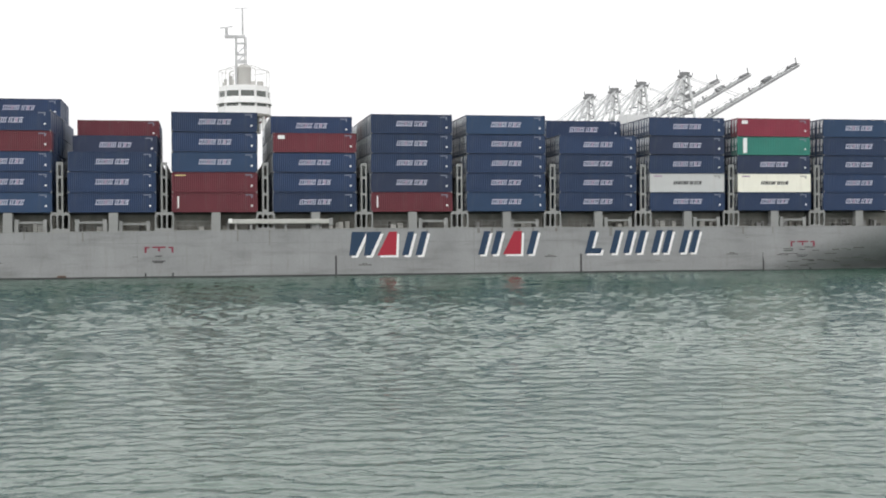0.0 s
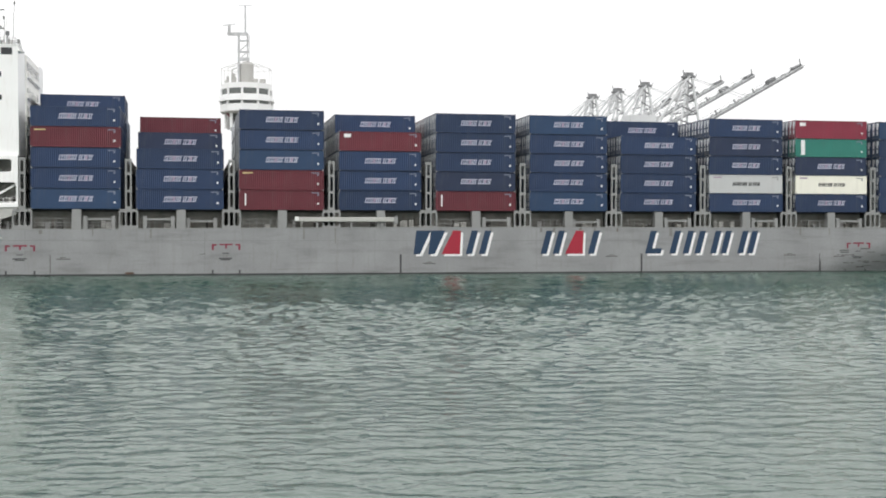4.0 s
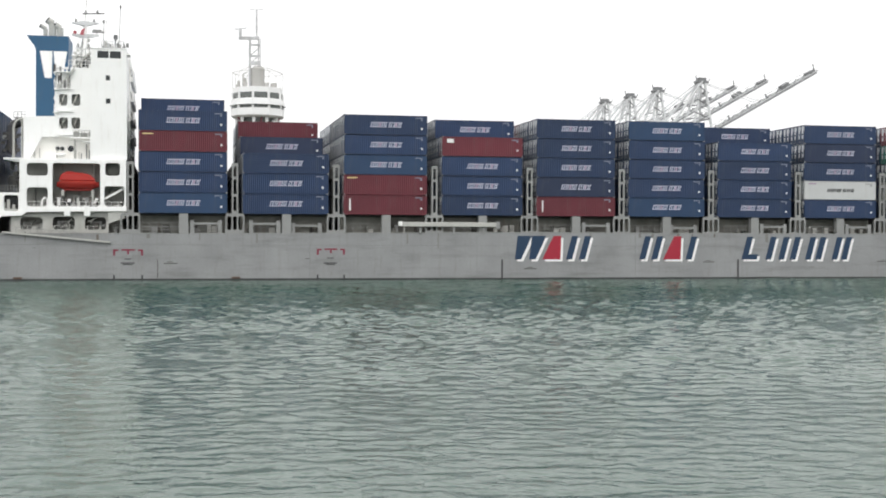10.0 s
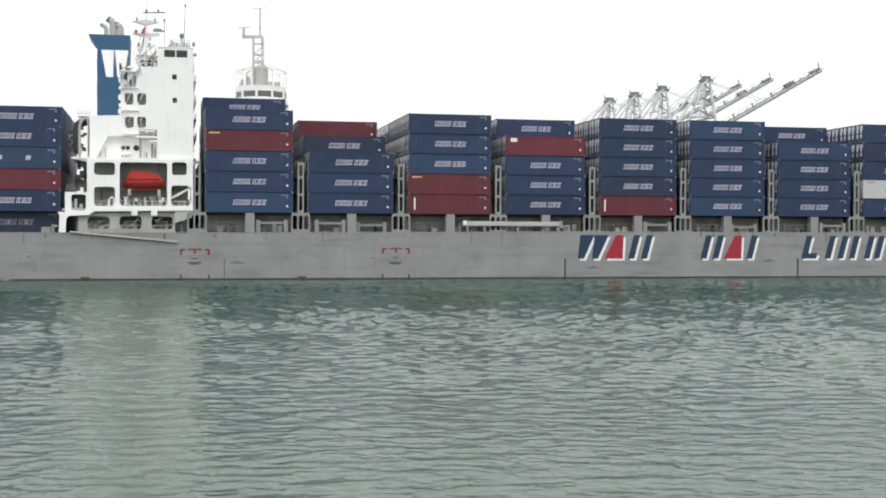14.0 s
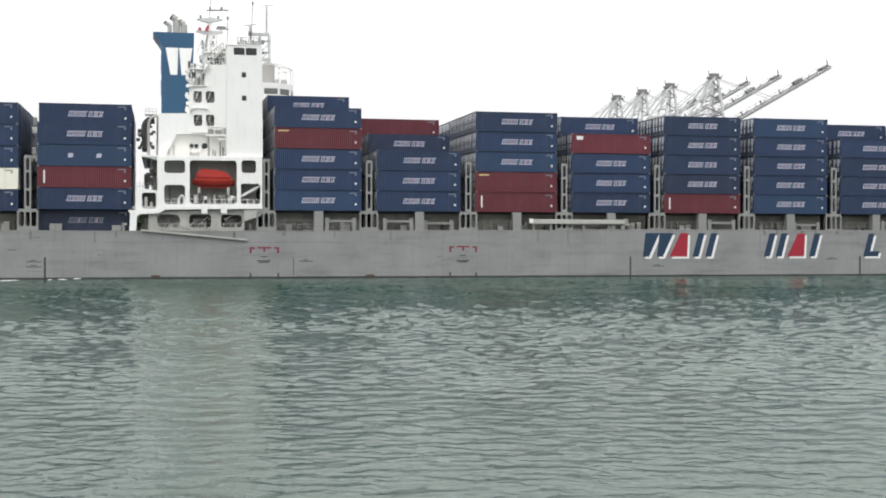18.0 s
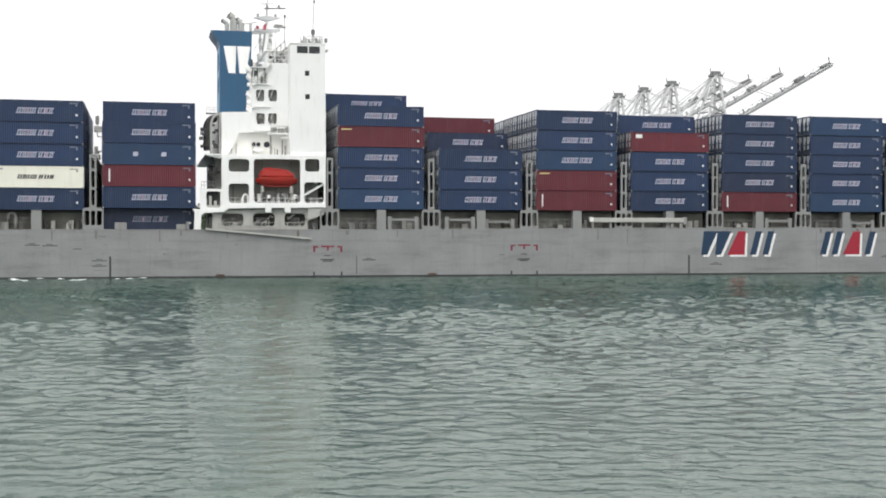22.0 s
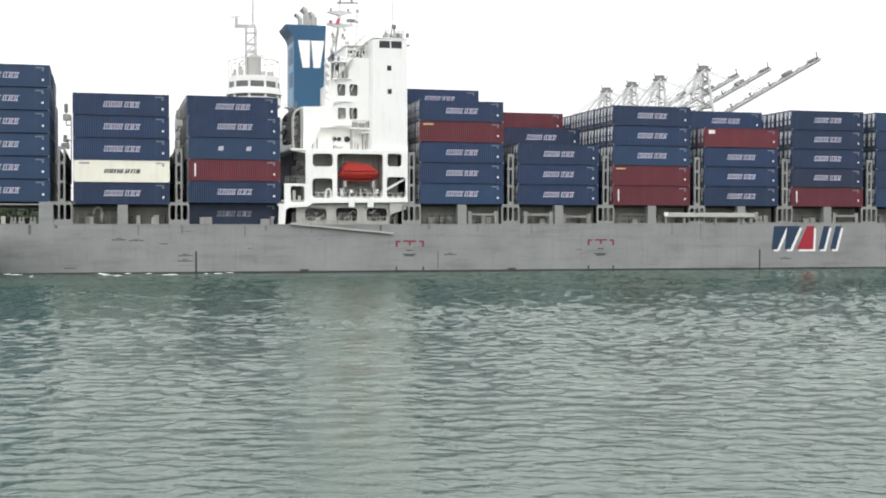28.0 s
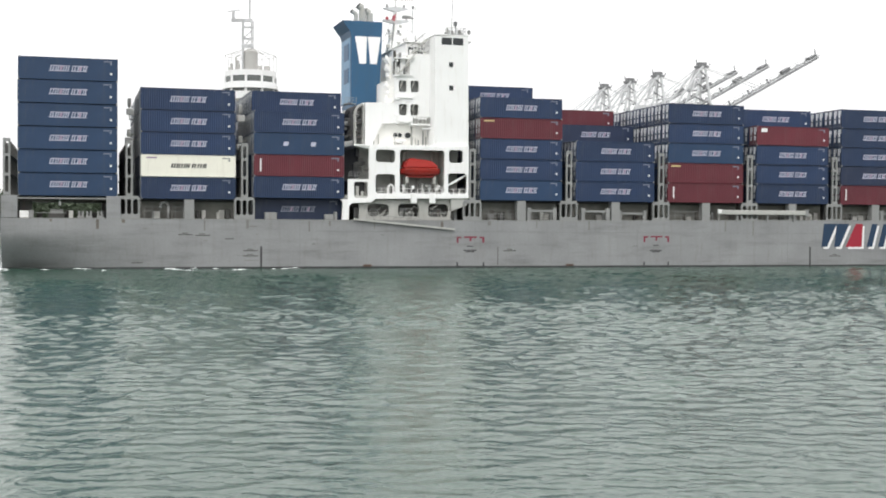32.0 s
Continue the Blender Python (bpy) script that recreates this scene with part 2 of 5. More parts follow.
def beam(bm, p, q, w, h=None):
    """A square bar from p to q."""
    p, q = Vector(p), Vector(q)
    h = h or w
    d = (q - p).normalized()
    side = d.cross(Vector((0, 0, 1)))
    side = side.normalized() if side.length > 1e-4 else Vector((1, 0, 0))
    up = side.cross(d)
    ring = [(-w / 2, -h / 2), (w / 2, -h / 2), (w / 2, h / 2), (-w / 2, h / 2)]
    a = [bm.verts.new(p + side * u + up * v) for u, v in ring]
    b = [bm.verts.new(q + side * u + up * v) for u, v in ring]
    for i in range(4):
        bm.faces.new((a[i], a[(i + 1) % 4], b[(i + 1) % 4], b[i]))
    bm.faces.new(a[::-1])
    bm.faces.new(b)
    return bm


def tube(bm, p, q, r, r2=None, n=10):
    p, q = Vector(p), Vector(q)
    r2 = r if r2 is None else r2
    m = (q - p).to_track_quat("Z", "Y").to_matrix()
    ring = [(math.cos(2 * math.pi * i / n), math.sin(2 * math.pi * i / n)) for i in range(n)]
    a = [bm.verts.new(p + m @ Vector((u * r, v * r, 0))) for u, v in ring]
    b = [bm.verts.new(q + m @ Vector((u * r2, v * r2, 0))) for u, v in ring]
    for i in range(n):
        bm.faces.new((a[i], a[(i + 1) % n], b[(i + 1) % n], b[i]))
    bm.faces.new(a[::-1])
    bm.faces.new(b)
    return bm


def prism(bm, outline, y0, y1):
    """An outline of (x, z) drawn out from y0 to y1."""
    a = [bm.verts.new((x, y0, z)) for x, z in outline]
    b = [bm.verts.new((x, y1, z)) for x, z in outline]
    k = len(outline)
    for i in range(k):
        bm.faces.new((a[i], a[(i + 1) % k], b[(i + 1) % k], b[i]))
    bm.faces.new(a)
    bm.faces.new(b[::-1])
    bmesh.ops.recalc_face_normals(bm, faces=bm.faces)
    return bm


def rounded(x0, z0, x1, z1, r, n=4):
    r = min(r, abs(x1 - x0) / 2.01, abs(z1 - z0) / 2.01)
    out = []
    for cx, cz, a0 in ((x1 - r, z1 - r, 0), (x0 + r, z1 - r, 90), (x0 + r, z0 + r, 180), (x1 - r, z0 + r, 270)):
        for i in range(n + 1):
            a = radians(a0 + 90 * i / n)
            out.append((cx + r * math.cos(a), cz + r * math.sin(a)))
    return out


def plate(bm, outline, holes, y0, y1):
    """A plate in the xz plane from y0 to y1, with openings through it."""
    edges = []
    loops = []
    for loop in [outline] + list(holes):
        vs = [bm.verts.new((x, y0, z)) for x, z in loop]
        loops.append(vs)
        edges += [bm.edges.new((vs[i], vs[(i + 1) % len(vs)])) for i in range(len(vs))]
    got = bmesh.ops.triangle_fill(bm, edges=edges, use_beauty=True, use_dissolve=False)
    front = [g for g in got["geom"] if isinstance(g, bmesh.types.BMFace)]
    twin = {}
    for vs in loops:
        for v in vs:
            twin[v] = bm.verts.new((v.co.x, y1, v.co.z))
    for f in front:
        bm.faces.new([twin[v] for v in reversed(f.verts)])
    for vs in loops:
        for i in range(len(vs)):
            u, v = vs[i], vs[(i + 1) % len(vs)]
            bm.faces.new((u, v, twin[v], twin[u]))
    bmesh.ops.recalc_face_normals(bm, faces=bm.faces)
    return bm


def mesh_of(bm, name, material, smooth=False):
    me = bpy.data.meshes.new(name)
    bm.to_mesh(me)
    bm.free()
    me.materials.append(material)
    if smooth:
        for poly in me.polygons:
            poly.use_smooth = True
    return me


def part(name, bm, material, parent, label="", smooth=False):
    ob = new(name, mesh_of(bm, name, material, smooth))
    ob.parent = parent
    if label:
        ob["label"] = label
    return ob


def piece(name, me, parent, loc=(0, 0, 0)):
    """One more of a kind of part, on shared mesh data."""
    ob = new(name, me)
    ob.parent = parent
    ob.location = loc
    return ob


B = bmesh.new
ABOARD = []  # things that travel with the ship, with their place in the ship's space


def aboard(ob, m=None):
    ABOARD.append((ob, m or Matrix.Identity(4)))
    return ob

# ---- the ship: x forward, y away from the eye, z up from the waterline ----
BEAM, DECK = 32.5, 6.95
BAY = 14.4
BAYS = [("B%d" % k, -17.95 + BAY * (9 - k)) for k in range(1, 11)]
AFT = [("A1", -63.85), ("A2", -78.45), ("A3", -93.55)]
BASE_Z, TIER, LONG, WIDE = 9.42, 2.896, 12.19, 2.44
STEP_Z = {"A2": -0.30, "A3": -0.04}

ship = tagged(new("container_ship"), "large grey-hulled container ship under way, laden with stacked containers", "ship")
aboard(ship)


def half_breadth(x, z):
    full = BEAM / 2
    u = max(0.0, (x - (81 + 3.4 * max(z, 0))) / 46.0)
    w = full * max(0.0, 1 - u ** 2.0)
    if x < -72:
        s = (-72 - x) / 23.3
        w -= max(0.0, 4.6 - z) ** 1.5 * 0.42 * s * s
    return max(0.05, w)


def deck_z(x):
    """The deck edge, a little lower towards the stern."""
    return DECK - 0.10 * min(1.0, max(0.0, (25 - x) / 20)) - 0.36 * min(1.0, max(0.0, (15 - x) / 60))


def hull_mesh():
    bm = B()
    xs = [-95.65 + i * 2.0 for i in range(112)]
    zs = [-1.6, -0.6, 0, 0.5, 1.0, 1.5, 2.0, 2.5, 3.0, 3.5, 4.0, 4.5, 5.0, 5.8, DECK]
    rows = []
    for x in xs:
        # the stem is reached at about x = 127
        port = [bm.verts.new((x, BEAM / 2 + half_breadth(x, z), min(z, deck_z(x)))) for z in zs]
        star = [bm.verts.new((x, BEAM / 2 - half_breadth(x, z), min(z, deck_z(x)))) for z in zs]
        rows.append((star, port))
    for (s0, p0), (s1, p1) in zip(rows, rows[1:]):
        for i in range(len(zs) - 1):
            bm.faces.new((s0[i], s1[i], s1[i + 1], s0[i + 1]))
            bm.faces.new((p1[i], p0[i], p0[i + 1], p1[i + 1]))
    for s, p in (rows[0], rows[-1]):
        for i in range(len(zs) - 1):
            bm.faces.new((s[i], s[i + 1], p[i + 1], p[i]))
    bmesh.ops.recalc_face_normals(bm, faces=bm.faces)
    return bm


part("hull", hull_mesh(), M_HULL, ship, "grey painted steel hull with faint streaks", smooth=True)


def deck_mesh():
    bm = B()
    prev = None
    for i in range(112):
        x = -95.65 + i * 2.0
        w = half_breadth(x, DECK) - 0.02
        now = (bm.verts.new((x, BEAM / 2 - w, deck_z(x) - 0.06)), bm.verts.new((x, BEAM / 2 + w, deck_z(x) - 0.06)))
        if prev:
            bm.faces.new((prev[0], now[0], now[1], prev[1]))
        prev = now
    return bm


part("main_deck", deck_mesh(), M_DECK, ship, "dark red-brown main deck")
rail_bm = B()
ring = None
for i in range(99):
    x = -92 + i * 2.0
    y, z = BEAM / 2 - half_breadth(x, DECK), deck_z(x)
    now = [rail_bm.verts.new(c) for c in ((x, y - 0.03, z - 0.07), (x, y - 0.03, z + 0.06), (x, y + 0.12, z + 0.06), (x, y + 0.12, z - 0.07))]
    if ring:
        for k in range(4):
            rail_bm.faces.new((ring[k], now[k], now[(k + 1) % 4], ring[(k + 1) % 4]))
    ring = now
part("sheer_strake", rail_bm, M_STEEL, ship, "weathered deck edge strip")

boot_bm = B()
ring = None
for i in range(103):
    x = -95.4 + i * 2.0
    y = BEAM / 2 - half_breadth(x, 0.1)
    now = [boot_bm.verts.new(c) for c in ((x, y - 0.02, -0.5), (x, y - 0.02, 0.24), (x, y + 0.2, 0.24), (x, y + 0.2, -0.5))]
    if ring:
        for k in range(4):
            boot_bm.faces.new((ring[k], now[k], now[(k + 1) % 4], ring[(k + 1) % 4]))
    ring = now
part("boot_top", boot_bm, M_MARKK, ship, "dark wet band along the waterline")

# stern bulwark and the heavy block forward of the mooring opening
for x0, x1 in ((-95.6, -93.6), (-82.75, -80.95)):
    part("bulwark", box(B(), x0, 0.0, DECK - 0.45, x1, 2.2, 9.38, 0.05), M_HULL, ship)
for x0, x1 in ((-95.6, -93.6), (-82.75, -80.95)):
    part("bulwark", box(B(), x0, BEAM - 2.2, DECK - 0.45, x1, BEAM, 9.38, 0.05), M_HULL, ship)
part("mooring_deckhead", box(B(), -95.5, 0.3, 8.95, -81.0, BEAM - 0.3, 9.15), M_STEEL, ship)
for x in (-85.9, -84.9, -83.5):
    bitt = part("mooring_bitt", box(B(), x - 0.42, 0.6, DECK - 0.42, x + 0.42, 1.3, DECK - 0.1, 0.05), M_STEEL, ship, "grey mooring bitts")
    for dx in (-0.22, 0.22):
        part("bollard", tube(B(), (x + dx, 0.95, DECK - 0.15), (x + dx, 0.95, DECK + 0.5), 0.15, n=10), M_STEEL, bitt)
part("locker", box(B(), -93.4, 0.5, DECK - 0.42, -92.3, 1.4, DECK + 0.5, 0.05), M_WHITE, ship, "small white deck locker")
part("locker", box(B(), -92.25, 0.6, DECK - 0.42, -91.7, 1.3, DECK + 0.55, 0.05), M_STEEL, ship)
part("locker", box(B(), -93.4, 2.2, DECK - 0.42, -91.9, 3.0, DECK + 1.9, 0.05), M_DARK, ship)
part("post", box(B(), -87.4, 0.7, DECK - 0.42, -86.85, 1.2, DECK + 0.55, 0.04), M_SHADE, ship)
part("deck_lamp", tube(B(), (-88.5, 1.5, 8.15), (-88.5, 1.5, 8.75), 0.16, n=10), M_WHITE, ship, "white lamp globe under the deckhead")
part("deck_lamp", box(B(), -88.6, 1.4, 8.75, -88.4, 1.6, 8.96), M_STEEL, ship)
winch = part("mooring_winch", box(B(), -89.9, 1.6, DECK - 0.42, -87.9, 2.6, DECK + 0.2, 0.05), M_DARK, ship)
part("drum", tube(B(), (-89.7, 2.1, DECK + 0.25), (-88.1, 2.1, DECK + 0.25), 0.5, n=14), M_STEEL, winch)
for k in range(5):
    part("deck_fitting", box(B(), -91.4 + k * 1.7, 4.0, DECK - 0.42, -90.7 + k * 1.7, 4.6, DECK + 0.2 + 0.2 * (k % 3), 0.04), M_DARK, ship)
part("stern_rail", beam(B(), (-91.6, 0.35, DECK + 0.25), (-87.6, 0.35, DECK + 0.25), 0.05), M_STEEL, ship)


# name on the hull: plain slanted blocks in its colours, with a white offset shade
Z0, Z1 = 2.95, 6.45
BLOCKS = [
    (21.45, 4.3, "b", 3), (26.35, 2.5, "r", 2), (29.75, 3.0, "b", 2),
    (41.3, 2.9, "b", 2), (45.4, 2.5, "r", 2), (48.75, 0.95, "b", 1),
    (57.9, 2.1, "b", 2), (61.85, 0.95, "b", 1), (64.0, 2.9, "b", 2), (68.5, 2.7, "b", 2), (73.0, 2.6, "b", 2),
]
def name_shape(outline, c):
    """A painted shape, with its white offset shade behind it; x of the outline follows the lean."""
    lean = [(x + (z - Z0) * 0.27, z) for x, z in outline]
    part("name_block_shade", prism(B(), [(x + 0.34, z - 0.30) for x, z in lean], -0.006, 0.006), M_MARKW, ship, "white painted offset block")
    part("name_block", prism(B(), lean, -0.014, -0.002), M_MARKR if c == "r" else M_MARKB, ship, "red painted block" if c == "r" else "dark blue painted block")


for x, w, c, n in BLOCKS:
    if c == "r":
        name_shape([(x - 0.25, Z0), (x + w + 0.05, Z0), (x + w - 0.75, Z1), (x + 0.55, Z1)], c)
    elif n == 3:
        for x0 in (x - 0.1, x + w / 2 - 0.05):
            name_shape([(x0 + 0.55, Z0), (x0 + 1.5, Z0), (x0 + w / 2 + 0.05, Z1), (x0, Z1)], c)
    else:
        bw = 0.98
        for i in range(n):
            bx = x + (i * (w - bw) / (n - 1) if n > 1 else 0)
            top = Z1
            if x == 57.9 and i == 1:
                bx, bw, top = x + 0.98, 1.55, Z0 + 0.8
            name_shape([(bx, Z0), (bx + bw, Z0), (bx + bw, top), (bx, top)], c)


def flat(x0, z0, x1, z1, material, name, label="", off=0.006):
    """A painted patch on the ship's side, which follows the side where it curves in."""
    bm = B()
    y0, y1 = BEAM / 2 - half_breadth(x0, (z0 + z1) / 2), BEAM / 2 - half_breadth(x1, (z0 + z1) / 2)
    a = [bm.verts.new(c) for c in ((x0, y0 - off, z0), (x1, y1 - off, z0), (x1, y1 - off, z1), (x0, y0 - off, z1))]
    b = [bm.verts.new((v.co.x, v.co.y + off * 1.5, v.co.z)) for v in a]
    bm.faces.new(a)
    bm.faces.new(b[::-1])
    for i in range(4):
        bm.faces.new((a[i], b[i], b[(i + 1) % 4], a[(i + 1) % 4]))
    return part(name, bm, material, ship, label)


M_STAIN = mat("old_stain", (0.184, 0.180, 0.172), 0.7, 0, 0.3)
M_RUNOFF = mat("rusty_runoff", (0.148, 0.131, 0.115), 0.7, 0, 0.35)
M_GRIMY = mat("waterline_grime", (0.082, 0.090, 0.082), 0.6, 0, 0.35)
M_SEAM = mat("weld_seam_paint", (0.193, 0.197, 0.199), 0.55, 0, 0.2, 0.4)
for k in range(2, 19):
    flat(-72 + k * 8.2, 4.95, -72 + (k + 1) * 8.2 - 0.05, 4.995, M_SEAM, "weld_seam", off=0.003)
for k in range(1, 13, 2):
    flat(-70 + k * 12.3, 0.1, -70 + k * 12.3 + 0.05, 6.5, M_SEAM, "weld_seam", off=0.003)
rs = random.Random(21)
for k in range(26):
    x = rs.choice((rs.uniform(-92, -52), rs.uniform(-92, -52), rs.uniform(90, 104), rs.uniform(-50, 90)))
    z = rs.uniform(0.4, 5.6)
    flat(x, z, x + rs.uniform(0.3, 1.7), z + rs.uniform(0.04, 0.12), rs.choice((M_STAIN, M_DARK, M_SEAM)), "scuff", "dark scrape on the paint", 0.005)
for x, dz in ((-35.75, -0.28), (-7.45, -0.12), (91.6, 0.0)):
    w = 4.05
    for x0, z0, x1, z1 in ((x, 3.75, x + 0.28, 4.6), (x + 0.28, 4.38, x + 0.7, 4.6), (x + w - 0.28, 3.75, x + w, 4.6), (x + w - 0.7, 4.38, x + w - 0.28, 4.6),
                           (x + 1.1, 4.42, x + w - 1.1, 4.64), (x + w / 2 - 0.13, 3.95, x + w / 2 + 0.13, 4.42)):
        flat(x0, z0 + dz, x1, z1 + dz, M_TUG, "tug_mark", "red painted push-point mark")
    for x0 in (x, x + w - 0.22):
        flat(x0, 0.05, x0 + 0.24, 0.75, M_MARKK, "draught_mark", "black painted mark")
    flat(x + 1.5, 3.2 + dz, x + 2.4, 3.32 + dz, M_MARKK, "hull_lettering")
    flat(x + 1.0, 2.35, x + 2.9, 2.5, M_MARKK, "hull_lettering")
    flat(x + 1.3, 2.15, x + 2.6, 2.3, M_MARKK, "hull_lettering")
for x in (19.95, 57.35, 87.0, -62.85):
    flat(x - 0.13, 0.05, x + 0.13, 2.95, M_MARKK, "draught_mark", "dark vertical hull mark")
flat(-29.75, 0.4, -29.65, 2.9, M_DARK, "draught_mark")
for x, z in ((-28.9, 2.3), (23.3, 1.5), (51.6, 2.5), (80.9, 2.6), (-65.2, 2.3), (-65.2, 1.6), (89.3, 2.4), (-71.5, 4.3), (-73.7, 4.4)):
    flat(x, z, x + 1.9, z + 0.13, M_DARK, "hull_lettering")
    flat(x + 0.5, z + 0.22, x + 1.3, z + 0.32, M_DARK, "hull_lettering")
for x in (-18.9, -48.4):
    bm = B()
    box(bm, x - 0.6, -0.06, 0.2, x + 0.6, 0.1, 0.5, 0.04)
    part("overboard_outlet", bm, M_RUST, ship, "rust-stained outlet lip")
for x, z0, z1, w in ((5.6, 5.2, 6.8, 0.5), (10.2, 4.6, 6.8, 0.4), (-56.5, 4.9, 6.6, 0.4), (-47.5, 5.4, 6.7, 0.3), (-70.4, 5.0, 6.7, 0.5), (-24.0, 5.6, 6.8, 0.3), (33.5, 6.3, 6.85, 0.4), (88.5, 5.9, 6.9, 0.4)):
    flat(x, z0, x + w * 0.45, z1, M_STAIN, "stain", "brownish run-off stain", 0.004)


rt = random.Random(31)
for k in range(16):
    x = rt.uniform(-92, 92)
    z1 = deck_z(x) - 0.08
    flat(x, z1 - rt.uniform(0.2, 1.3), x + rt.uniform(0.2, 0.5), z1, rt.choice((M_STAIN, M_STAIN, M_RUNOFF)), "stain", "brownish run-off stain", 0.004)
for k in range(22):
    x = rt.uniform(-90, 100)
    flat(x, 0.02, x + rt.uniform(1.0, 5.0), rt.uniform(0.12, 0.3), M_GRIMY, "scuff", "dark grime along the waterline", 0.005)

for k in range(26):
    x, z = rt.uniform(90, 107), rt.uniform(0.6, 3.6)
    flat(x, z, x + rt.uniform(0.6, 2.8), z + rt.uniform(0.1, 0.28), rt.choice((M_DARK, M_GRIMY)), "scuff", "dark scrape on the bow plating", 0.006)

POST = {}


def railing(parent, x0, x1, y, z, h=1.0, n=6, material=None, along="x", bars=2, w=0.05):
    """A guard rail, whose posts and bars are parts of their own."""
    material = material or M_WHITE
    top = parent
    key = (h, w, material.name)
    if key not in POST:
        POST[key] = mesh_of(box(B(), -w / 2, -w / 2, 0, w / 2, w / 2, h), "rail_post", material)
    for i in range(n):
        u = x0 + (x1 - x0) * i / max(1, n - 1)
        piece("rail_post", POST[key], top, (u, y, z) if along == "x" else (y, u, z))
    for k in range(bars):
        zz = z + h * (1 - k * 0.48)
        p, q = ((x0, y, zz), (x1, y, zz)) if along == "x" else ((y, x0, zz), (y, x1, zz))
        part("rail_bar", beam(B(), p, q, w), material, top)
    return top


# ---- cross-deck: coaming, hatch covers, pillars, lashing bridges ----
def lashing_mesh():
    bm = B()
    slots = [rounded(-0.21, 9.85, 0.21, 11.95, 0.15), rounded(-0.21, 12.3, 0.21, 14.45, 0.15), rounded(-0.21, 14.8, 0.21, 16.4, 0.15)]
    plate(bm, [(-0.45, 9.5), (0.45, 9.5), (0.45, 16.8), (-0.45, 16.8)], slots, 0.1, 0.45)
    return bm


def lash_base_mesh():
    bm = B()
    holes = [rounded(-1.12, 7.1, -0.48, 9.1, 0.28), rounded(-0.26, 7.1, 0.26, 9.1, 0.24), rounded(0.48, 7.1, 1.12, 9.1, 0.28)]
    plate(bm, [(-1.34, DECK - 0.40), (1.34, DECK - 0.40), (1.34, 9.15), (1.1, 9.5), (-1.1, 9.5), (-1.34, 9.15)], holes, 0.12, 0.5)
    return bm


LASH = mesh_of(lashing_mesh(), "lashing_post", M_STEEL)
LASHB = mesh_of(lash_base_mesh(), "lashing_base", M_STEEL)
LASHX = mesh_of(box(B(), -0.5, 0.5, 0, 0.5, BEAM - 0.5, 0.14), "cross_platform", M_DARK)
LASHP = mesh_of(box(B(), -0.12, 0, DECK - 0.4, 0.12, 0.18, 16.6), "inner_post", M_DARK)
for x in [x0 - 1.1 for _, x0 in BAYS] + [-65.05, -79.9, -94.9]:
    if x > 108:
        continue
    lb = new("lashing_bridge")
    lb.parent = ship
    lb.location, lb.scale = (x, 0, 0.168), (1, 1, 0.976)
    piece("upright", LASH, lb)
    if x > -92:
        piece("base_frame", LASHB, lb)
    for z in (9.3, 12.15, 14.6):
        piece("cross_platform", LASHX, lb, (0, 0, z))
    for k in range(1, 13):
        piece("inner_post", LASHP, lb, (-0.32 if k % 2 else 0.32, 0.02 + 2.49 * k, 0))

post = new("light_post")
post.parent = ship
post.location = (0.4, 7.0, 0)
part("bracket", beam(B(), (-80.35, 1.0, 16.6), (-79.6, 1.0, 17.9), 0.16), M_SHADE, post)
part("bracket", beam(B(), (-80.35, 1.0, 17.9), (-79.2, 1.0, 17.9), 0.16), M_SHADE, post)
part("lamp_frame", beam(B(), (-79.95, 2.0, 20.0), (-79.95, 2.0, 22.4), 0.1), M_STEEL, post)
part("lamp_frame", beam(B(), (-79.95, 2.0, 20.0), (-79.3, 2.0, 20.0), 0.14), M_STEEL, post)
part("lamp_frame", beam(B(), (-79.3, 2.0, 12.0), (-79.3, 2.0, 21.2), 0.12), M_STEEL, post)
part("lamp_frame", beam(B(), (-79.95, 2.0, 21.2), (-79.3, 2.0, 21.2), 0.12), M_STEEL, post)
part("lamp_head", box(B(), -80.35, 1.7, 20.6, -79.35, 2.3, 21.5, 0.08), M_CREAM, post, "pale floodlight head")
part("lamp_head", box(B(), -80.2, 1.75, 21.7, -79.7, 2.25, 22.9, 0.1), M_SHADE, post)
part("lamp_head", box(B(), -80.6, 0.7, 16.7, -79.5, 1.3, 17.5, 0.08), M_WHITE, post, "white floodlight")
part("lamp_head", box(B(), -80.3, 0.7, 17.6, -79.8, 1.3, 18.6, 0.08), M_CREAM, post)
copy_thing(post, pose(15.2, 5.5, -0.6))
PILLAR = mesh_of(box(B(), -0.65, 0.2, DECK - 0.42, 0.65, 1.3, BASE_Z - 0.02, 0.04), "pillar", M_STEEL)
STOOL = B()
box(STOOL, -2.15, 0.3, 7.85, 2.15, 0.6, 8.15)
box(STOOL, -2.2, 0.25, DECK - 0.42, -1.65, 0.65, 8.45, 0.03)
box(STOOL, 1.65, 0.25, DECK - 0.42, 2.2, 0.65, 8.45, 0.03)
STOOL = mesh_of(STOOL, "rail_stand", M_STEEL)
RAILM = B()
for i in range(6):
    beam(RAILM, (-5.6 + i * 1.0, 0.9, DECK - 0.42), (-5.6 + i * 1.0, 0.9, 8.1), 0.05)
for z in (7.5, 8.1):
    beam(RAILM, (-5.7, 0.9, z), (-0.5, 0.9, z), 0.05)
RAILM = mesh_of(RAILM, "handrail", M_STEEL)
random.seed(5)
